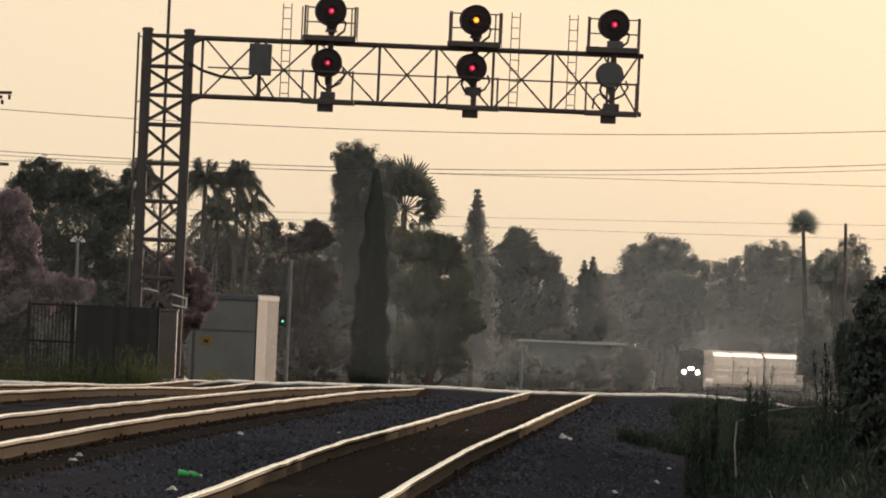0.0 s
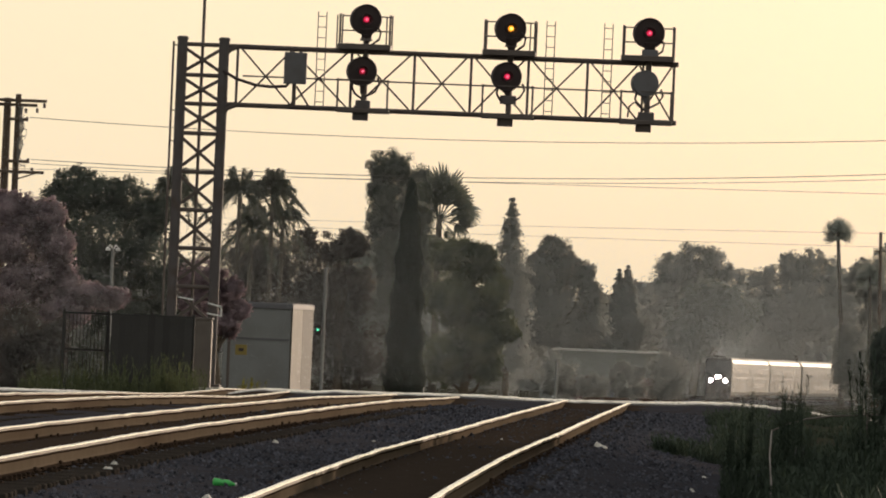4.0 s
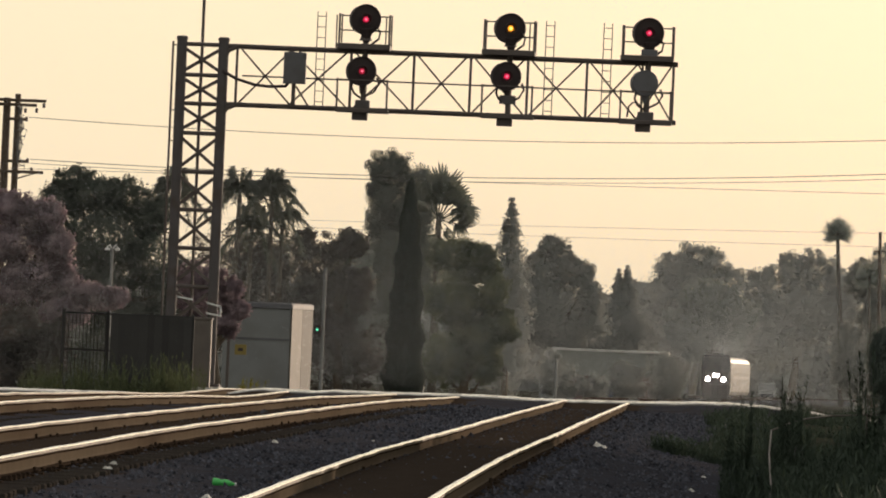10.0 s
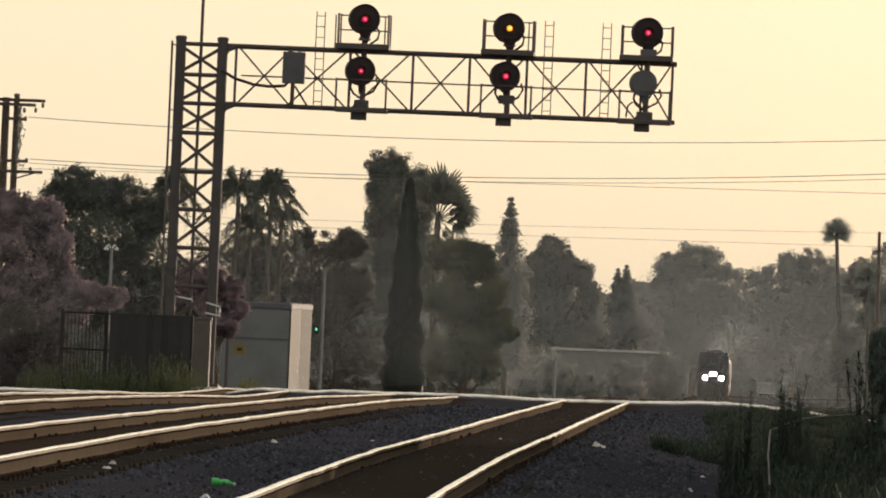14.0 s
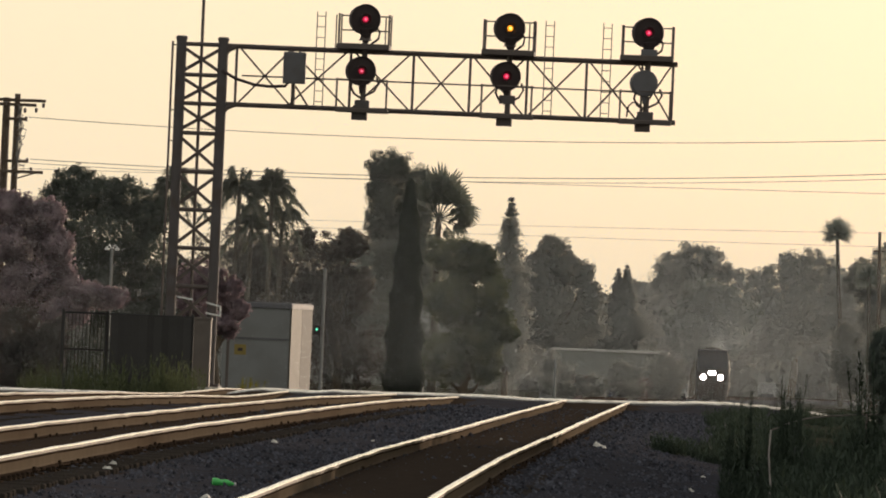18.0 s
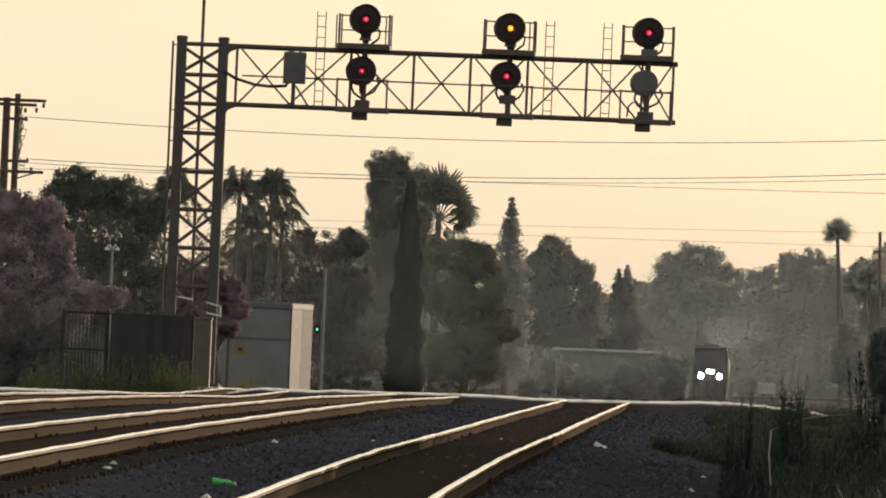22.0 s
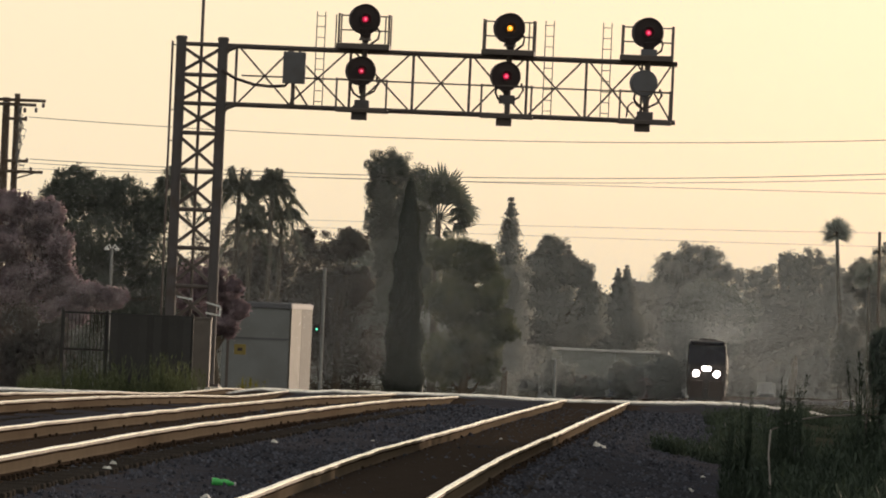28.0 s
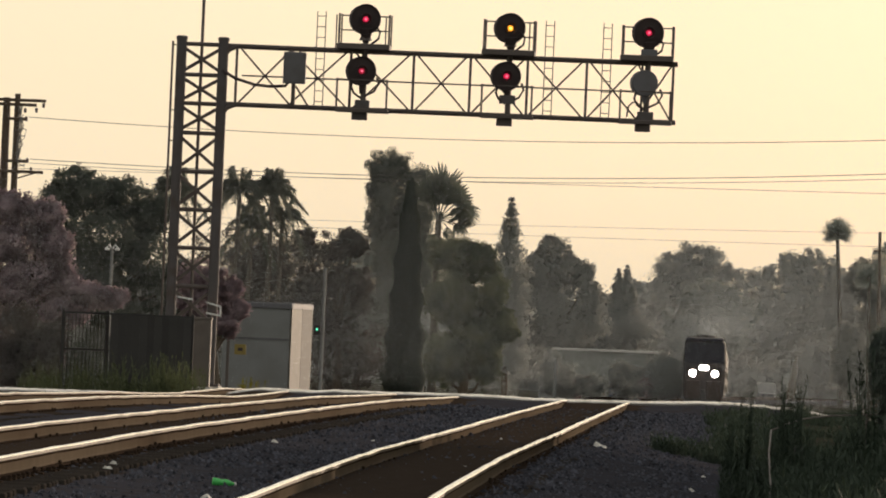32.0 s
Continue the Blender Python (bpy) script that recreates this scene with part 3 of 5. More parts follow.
def signal_head(parent, x, z, r, lens, core, turn, paint=BLACK_PAINT):
    """A round black background with a deep hood, its housing behind and a lens in the middle."""
    face = Matrix.Translation(rel(x, BY - 0.55, z)) @ pose(0, 0, 0, 90, 0, turn)
    head = part("signal_head", Geo().lathe([(r * 0.6, -0.50), (r * 0.85, -0.44), (r * 0.95, -0.34), (r * 0.97, -0.05), (r, -0.03), (r, 0.0), (r * 0.97, 0.02), (r * 0.94, -0.06), (r * 0.4, -0.062), (r * 0.39, -0.07)], face, 32), paint, parent, "round black signal head", smooth=False)
    if lens:
        part("hood", Geo().lathe([(r * 0.40, -0.065), (r * 0.40, 0.06), (r * 0.36, 0.06), (r * 0.36, -0.06)], face, 20), paint, head)
        part("lens", Geo().lathe([(0.074, -0.06), (0.074, -0.02), (0.045, 0.0)], face, 20), lens, head, "lit round signal lens")
        part("lens_core", Geo().lathe([(0.034, 0.0), (0.03, 0.012), (0.01, 0.016)], face, 12), core, head)
    else:
        part("blank_plate", Geo().lathe([(r * 0.97, -0.05), (r * 0.97, 0.024), (r * 0.93, 0.03)], face, 20), paint, head, "plain blanking plate")
    part("neck", Geo().tube([rel(x, BY - 0.42, z - r * 0.55), rel(x + 0.01, BY - 0.38, z - r * 1.05), rel(x + 0.02, BY - 0.35, z - r * 1.5)], r * (0.5 if z > 9 else 0.24), 12, 0.07), paint, head)
    part("housing", Geo().lathe([(r * 0.55, 0), (r * 0.6, 0.05), (r * 0.6, 0.3), (r * 0.5, 0.36)], Matrix.Translation(rel(x - 0.07, BY - 0.1, z - 0.03)) @ pose(0, 0, 0, 90, 0, 0), 20), paint, head)
    return head


for x, top, low, zt, zl in ((-10.17, (RED_LENS, CORE), (RED_LENS_DIM, CORE), 9.55, 8.2), (-6.40, (AMBER_LENS, AMBER_CORE), (RED_LENS, CORE), 9.47, 8.22), (-2.80, (RED_LENS, CORE), (None, None), 9.50, 8.19)):
    part("signal_mast", Geo().tube([rel(x + 0.02, BY - 0.35, 7.1), rel(x + 0.02, BY - 0.35, 9.5)], 0.075, 10).tube([rel(x + 0.02, BY - 0.35, 9.0), rel(x + 0.02, BY - 0.35, 9.2)], 0.17, 10, 0.09), STEEL_DARK, bridge, "short upright signal mast")
    signal_head(bridge, x + 0.02, zt, 0.40, *top, 15)
    signal_head(bridge, x - 0.03, zl, 0.385 if low[0] else 0.345, *low, 15, BLACK_PAINT if low[0] else CABINET_GREY)
    part("platform", Geo().box(*rel(x - 0.02, BY - 0.2, TOP + 0.10), 1.38, 1.0, 0.14, c=0.02), STEEL_DARK, bridge, "small steel platform above the truss")
    part("lower_platform", Geo().box(*rel(x + 0.0, BY - 0.2, BOTTOM - 0.04), 1.38, 1.0, 0.10, c=0.02), STEEL_DARK, bridge)
    part("lamp_case", Geo().box(*rel(x - 0.06, BY - 0.3, BOTTOM - 0.17), 0.40, 0.35, 0.24, c=0.02), STEEL_GREY if x == -10.17 else STEEL_DARK, bridge, "small case slung under the truss")
    part("bracket", Geo().box(*rel(x + 0.0, BY - 0.35, 7.62 if x == -6.40 else 7.34), 0.42 if x > -10 else 0.38, 0.2, 0.22, c=0.02), STEEL_GREY, bridge)
    for px in (x - 0.66, x + 0.64):
        part("cage_post", Geo().bar(rel(px, BY - 0.6, TOP), rel(px, BY - 0.6, 9.68), 0.055), STEEL_DARK, bridge)
        part("cage_post", Geo().bar(rel(px + 0.02, BY + 0.25, TOP), rel(px + 0.02, BY + 0.25, 9.7), 0.04), STEEL_DARK, bridge)
        part("cage_post", Geo().bar(rel(px, BY - 0.6, BOTTOM), rel(px, BY - 0.6, 8.0), 0.05), STEEL_DARK, bridge)
        for z in (9.28, 9.66):
            part("cage_rail", Geo().bar(rel(px, BY - 0.6, z), rel(px, BY + 0.25, z), 0.03), STEEL_DARK, bridge)
    for z in (9.28, 9.66):
        part("cage_rail", Geo().bar(rel(x - 0.66, BY + 0.25, z), rel(x + 0.64, BY + 0.25, z), 0.035), STEEL_DARK, bridge)
    part("cage_rail", Geo().bar(rel(x - 0.66, BY - 0.6, 7.97), rel(x + 0.64, BY - 0.6, 7.97), 0.03), STEEL_DARK, bridge)
    part("wiring_loop", Geo().tube([rel(x + 0.1, BY - 0.4, 8.85), rel(x + 0.36, BY - 0.45, 9.05), rel(x + 0.40, BY - 0.5, 9.25), rel(x + 0.28, BY - 0.5, 9.38)], 0.03, 6), BLACK_PAINT, bridge, smooth=True)
    part("wiring_loop", Geo().tube([rel(x + 0.05, BY - 0.4, 7.55), rel(x + 0.30, BY - 0.45, 7.68), rel(x + 0.42, BY - 0.5, 7.88), rel(x + 0.36, BY - 0.5, 8.05)], 0.03, 6), BLACK_PAINT, bridge, smooth=True)
    part("wiring_loop", Geo().tube([rel(x - 0.05, BY - 0.4, 7.5), rel(x - 0.22, BY - 0.45, 7.62), rel(x - 0.30, BY - 0.5, 7.78), rel(x - 0.26, BY - 0.5, 7.95)], 0.03, 6), BLACK_PAINT, bridge, smooth=True)
part("bracket", Geo().box(*rel(-2.76, BY - 0.5, 8.95), 0.42, 0.25, 0.24, c=0.02), CABINET_GREY, bridge, "grey box under a signal head")
part("wiring_loop", Geo().tube([rel(-2.88, BY - 0.4, 7.4), rel(-2.92, BY - 0.4, 7.58), rel(-3.02, BY - 0.4, 7.68), rel(-3.14, BY - 0.4, 7.68), rel(-3.24, BY - 0.4, 7.58), rel(-3.28, BY - 0.4, 7.3)], 0.024, 6), BLACK_PAINT, bridge, smooth=True)
part("conduit", Geo().tube([rel(-2.92, BY - 0.3, 7.2), rel(-2.92, BY - 0.3, 8.75)], 0.03, 8), STEEL_DARK, bridge)
for x in (-10.94, -10.17 + 0.52, -6.40 + 0.5):
    part("cage_post", Geo().bar(rel(x, BY + 0.1, TOP), rel(x, BY + 0.1, 9.66), 0.035), STEEL_DARK, bridge)
for x in (-11.38, -5.39, -3.88):
    ladder = part("ladder", Geo().bar(rel(x - 0.11, BY + 0.98, 7.25), rel(x - 0.11, BY + 0.98, 9.76), 0.025).bar(rel(x + 0.11, BY + 0.98, 7.25), rel(x + 0.11, BY + 0.98, 9.76), 0.025), STEEL_GREY, bridge, "thin steel ladder rising above the truss")
    for i in range(9):
        part("rung", Geo().bar(rel(x - 0.11, BY + 0.98, 7.40 + i * 0.280), rel(x + 0.11, BY + 0.98, 7.40 + i * 0.280), 0.02), STEEL_GREY, ladder)

foundation = solid("foundation", Geo().box(0, 0, 0, 1.5, 1.6, 0.9, c=0.05), CONCRETE, "pale weathered concrete footing of the signal mast", "foundation", at=(-14.3, BY + 0.3, -0.61))
case = thing("relay_case", (-14.05, BY - 1.3, -0.6), "tall brown relay case beside the mast foot", "equipment case")
part("body", Geo().box(0, 0, 1.30, 0.55, 0.45, 1.75, c=0.03), BROWN_PANEL, case)
part("door", Geo().box(0, -0.235, 1.30, 0.47, 0.02, 1.62, c=0.01), BROWN_PANEL, case)
part("plinth", Geo().box(0.02, 0, 0.21, 0.66, 0.55, 0.42, c=0.03), CONCRETE, case, "pale concrete plinth")
part("lid", Geo().box(0.0, 0, 2.20, 0.60, 0.50, 0.05, c=0.02), BROWN_PANEL, case)
railing = thing("bracket_frame", (-14.1, BY - 0.4, -0.28), "thin pale angle-iron frame round the mast", "bracket")
for a, b in (((-0.65, 2.42), (-0.25, 2.36)), ((0.1, 2.30), (0.50, 2.20)), ((0.48, 2.22), (0.48, 1.98)), ((0.1, 2.03), (0.50, 1.96))):
    part("bar", Geo().bar((a[0], 0, a[1]), (b[0], 0, b[1]), 0.04), WHITE_PAINT, railing)

# ---- beside the line, left: equipment hut, fence, posts ----
hut = thing("equipment_hut", (-13.55, 246, -1.0), "pale grey trackside equipment hut with a sunlit cream end", "hut", m=pose(-13.88, 246, -1.0, 0, 0, -10.5))
part("wall", Geo().box(0, 0, 1.5, 2.0, 2.6, 3.0, c=0.03), HUT_GREY, hut, "grey sheet panel wall")
# One end wall: near half in its lit colour, far half painted shaded.
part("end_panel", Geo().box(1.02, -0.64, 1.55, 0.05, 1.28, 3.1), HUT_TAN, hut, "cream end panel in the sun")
part("end_panel", Geo().box(1.02, 0.66, 1.55, 0.05, 1.28, 3.1), HUT_SHADED, hut, "end panel half coloured darker for shade")
part("roof", Geo().box(0, 0, 3.08, 2.12, 2.72, 0.16, c=0.04), CABINET_GREY, hut, "low blue-grey roof")
part("panel_joint", Geo().box(0, -1.31, 2.1, 2.0, 0.02, 0.05), CABINET_GREY, hut)
sign = thing("yellow_sign", (-14.75, 242, -0.95), "small faded yellow sign on a dark post", "sign")
part("post", Geo().tube([(0, 0, 0), (0, 0, 2.75)], 0.045, 8), STEEL_DARK, sign)
part("plate", Geo().box(0.36, -0.05, 1.72, 0.34, 0.02, 0.30, c=0.005), YELLOW_PAINT, sign)
part("black_mark", Geo().box(0.36, -0.065, 1.72, 0.14, 0.01, 0.09), BLACK_PAINT, sign)
green = thing("signal_post", (-13.05, 262, -1.2), "slim grey post with a small green lamp", "signal post")
part("post", Geo().tube([(0.0, 0, 0), (0.0, 0, 4.55)], 0.05, 8), HUT_GREY, green)
part("lamp_box", Geo().box(-0.17, -0.05, 2.63, 0.2, 0.2, 0.3, c=0.02), BLACK_PAINT, green)
part("lens", Geo().lathe([(0.035, 0), (0.035, 0.02), (0.02, 0.03)], pose(-0.17, -0.155, 2.63, 90, 0, 0), 14), GREEN_LENS, green, "lit green lens")
lamp = thing("street_lamp", (-20.3, 270, -1.2), "pale lamp post with two short arms", "street lamp")
part("pole", Geo().tube([(0, 0, 0), (0, 0, 4.95)], 0.06, 8, 0.045), HUT_GREY, lamp)
for s in (-1, 1):
    part("arm", Geo().tube([(0, 0, 4.9), (s * 0.09, 0, 5.06), (s * 0.18, 0, 4.96)], 0.03, 6), WHITE_PAINT, lamp)
    part("lamp_head", Geo().box(s * 0.16, 0, 4.92, 0.15, 0.16, 0.08, c=0.02), WHITE_PAINT, lamp)
fence = thing("slatted_fence", (-17.30, 214.5, -0.72), "dark yard fence, part open pickets and part close boards", "fence")
for i in range(13):
    part("picket", Geo().box(0.05 + i * 0.094, 0, 1.18, 0.016, 0.016, 2.3), FENCE, fence)
for i in range(11):
    part("board", Geo().box(1.31 + i * 0.187, 0.0, 1.16, 0.186, 0.03, 2.32 + 0.02 * math.sin(i * 1.7)), FENCE, fence)
for x in (0.0, 1.13, 2.24, 3.30):
    part("post", Geo().box(x, 0.07, 1.2, 0.075, 0.075, 2.42, c=0.01), FENCE, fence)
for z in (0.45, 1.4, 2.33):
    part("fence_rail", Geo().box(1.65, 0.045, z, 3.3, 0.04, 0.05), FENCE, fence)

# ---- wires and poles ----
pole = thing("utility_pole", (-26.3, 300, -1.4), "twin weathered wooden utility pole with crossarms", "utility pole")
for x, top, r in ((-0.25, 10.6, 0.15), (0.13, 10.75, 0.12)):
    part("pole", Geo().tube([(x, 0, 0), (x + 0.02, 0, top)], r + 0.03, 10, r - 0.02), WOOD_POLE, pole)
for z, a, b in ((10.52, -1.2, 1.18), (10.36, -1.2, 0.85), (9.85, -0.3, 0.5), (8.35, -0.3, 0.6), (7.98, -1.2, 1.18)):
    part("crossarm", Geo().box((a + b) / 2, -0.2, z, b - a, 0.1, 0.11, c=0.01), WOOD_POLE, pole)
for x, z in ((1.1, 10.4), (0.85, 10.22), (0.45, 10.2), (-0.9, 10.4), (0.75, 8.1), (0.5, 9.9), (0.6, 8.42)):
    part("insulator", Geo().lathe([(0.03, -0.12), (0.06, -0.1), (0.04, -0.05), (0.06, 0.0), (0.03, 0.05)], Matrix.Translation((x, -0.2, z)), 10), STEEL_DARK, pole)
rnd = random.Random(4)
for i in range(9):
    part("jumper", Geo().tube([(0.16, -0.2, 10.4 - 0.26 * i), (0.3 + rnd.uniform(0, 0.25), -0.25, 10.25 - 0.26 * i), (0.34 + rnd.uniform(-0.1, 0.2), -0.25, 10.05 - 0.26 * i), (0.16, -0.2, 9.95 - 0.26 * i)], 0.016, 5), WIRE, pole)
for i in range(4):
    part("cable_drop", Geo().tube([(0.2 + 0.05 * i, -0.25, 10.3), (0.42 - 0.06 * i, -0.25, 9.6), (0.2 + 0.06 * i, -0.25, 9.0), (0.25, -0.25, 8.3)], 0.018, 5), WIRE, pole)
part("brace", Geo().bar((0.13, -0.22, 7.7), (0.9, -0.22, 7.95), 0.05).bar((-0.25, -0.22, 7.7), (-1.0, -0.22, 7.95), 0.05), WOOD_POLE, pole)
far_pole = thing("utility_pole", (10.9, 700, -3.4), "plain dark wooden utility pole among trees", "utility pole")
part("pole", Geo().tube([(0.35, 0, 0), (0, 0, 14.8)], 0.2, 10, 0.13), WOOD_POLE, far_pole)
part("crossarm", Geo().box(0, -0.15, 13.2, 0.9, 0.1, 0.1), WOOD_POLE, far_pole)


def cable(a, b, sag, r, label="thin dark overhead cable"):
    a, b = Vector(a), Vector(b)
    pts = [a.lerp(b, i / 40) - Vector((0, 0, 4 * sag * (i / 40) * (1 - i / 40))) for i in range(41)]
    solid("overhead_cable", Geo().tube(pts, r, 5), WIRE, label, "cable", "overhead cables")


for x, y, h in ((16.3, 300, 11.6), (20.3, 420, 12.6), (-44.3, 420, 12.6)):
    stay = thing("utility_pole", (x, y, ground_z(x, y)), "plain wooden pole carrying the overhead cables", "utility pole")
    part("pole", Geo().tube([(0, 0, -0.5), (0, 0, h)], 0.16, 10, 0.12), WOOD_POLE, stay)
    for drop in (0.3, 1.3, 2.6):
        part("crossarm", Geo().box(0, 0, h - drop, 1.6, 0.1, 0.12, c=0.01), WOOD_POLE, stay)
cable((-25.7, 299.8, 8.53), (16.3, 300, 9.98), 0.75, 0.013)
cable((-25.6, 299.8, 7.04), (16.3, 300, 8.86), 0.72, 0.013)
cable((-25.6, 299.82, 6.9), (16.3, 300.05, 8.64), 0.70, 0.010)
cable((-44.3, 420, 8.7), (20.3, 420, 9.55), 0.05, 0.012)
cable((-44.3, 420, 6.6), (20.3, 420, 7.75), 0.2, 0.008)
cable((-44.3, 420, 6.55), (20.3, 420, 6.95), 0.25, 0.008)


# ---- trees and shrubs ----
def leaf_mesh(name, centres, sizes, mat, rng, upright=0.0, outward=None):
    """Many small pointed leaves, each one triangle."""
    n = len(centres)
    a = rng.normal(size=(n, 3))
    a[:, 2] += upright * 2.5
    a /= np.linalg.norm(a, axis=1)[:, None]
    b = np.cross(a, rng.normal(size=(n, 3)))
    b /= np.linalg.norm(b, axis=1)[:, None]
    s = np.asarray(sizes)[:, None]
    tris = np.stack([centres + a * s * 0.75, centres - a * s * 0.4 + b * s * 0.37, centres - a * s * 0.4 - b * s * 0.37], axis=1)
    me = bpy.data.meshes.new(name)
    me.vertices.add(n * 3)
    me.vertices.foreach_set("co", tris.reshape(-1).astype(np.float32))
    me.loops.add(n * 3)
    me.loops.foreach_set("vertex_index", np.arange(n * 3, dtype=np.int32))
    me.polygons.add(n)
    me.polygons.foreach_set("loop_start", np.arange(0, n * 3, 3, dtype=np.int32))
    me.update(calc_edges=True)
    turn = outward + rng.normal(size=(n, 3)) * 0.12
    turn /= np.linalg.norm(turn, axis=1)[:, None]
    me.attributes.new("outward", "FLOAT_VECTOR", "POINT").data.foreach_set("vector", np.repeat(turn, 3, axis=0).reshape(-1).astype(np.float32))
    me.materials.append(mat)
    return me


def crown_points(lobes, count, rng, leaf, loose=0.16):
    """Leaf places, and which way each faces: sprays set over each lobe, thick towards its rim, ragged outside."""
    boughs = []
    for x, z, rx, rz in lobes:
        boughs.append((x, z, rx * 0.80, rz * 0.80, x, z))
        for _ in range(15):
            u, v = rng.uniform(0, 2 * math.pi), rng.uniform(0.55, 0.98)
            q = rng.uniform(0.16, 0.42)
            boughs.append((x + rx * v * math.cos(u), z + rz * v * math.sin(u), rx * q, rz * q, x, z))
    weights = np.array([b[2] * b[3] * (2.4 if b[0] == b[4] and b[1] == b[5] else 1.0) for b in boughs])
    out, turns = [], []
    for (x, z, rx, rz, cx, cz), w in zip(boughs, weights / weights.sum()):
        k = max(4, int(count * w / 38))
        d = rng.normal(size=(k, 3))
        d /= np.linalg.norm(d, axis=1)[:, None]
        r = rng.uniform(0.25, 1.0, size=(k, 1)) ** 0.45 * (1 + rng.normal(size=(k, 1)) * loose * 0.5)
        mid = np.array([x, 0, z]) + d * r * np.array([rx, max(rx, rz) * 0.8, rz])
        spread = 0.2 * math.sqrt(rx * rz) + leaf * 0.9
        pts = (mid[:, None, :] + np.clip(rng.normal(size=(k, 52, 3)), -1.7, 1.7) * spread * np.array([1, 1, 0.75]) * rng.uniform(0.35, 1.25, size=(k, 1, 1))).reshape(-1, 3)
        own = (pts - np.array([x, 0, z])) / np.array([rx, rx, rz])
        whole = (pts - np.array([cx, 0, cz])) / max(rx, rz)
        way = own / (np.linalg.norm(own, axis=1)[:, None] + 1e-3) + 0.6 * whole / (np.linalg.norm(whole, axis=1)[:, None] + 1e-3)
        out.append(pts)
        turns.append(way / (np.linalg.norm(way, axis=1)[:, None] + 1e-3))
    return np.concatenate(out), np.concatenate(turns)


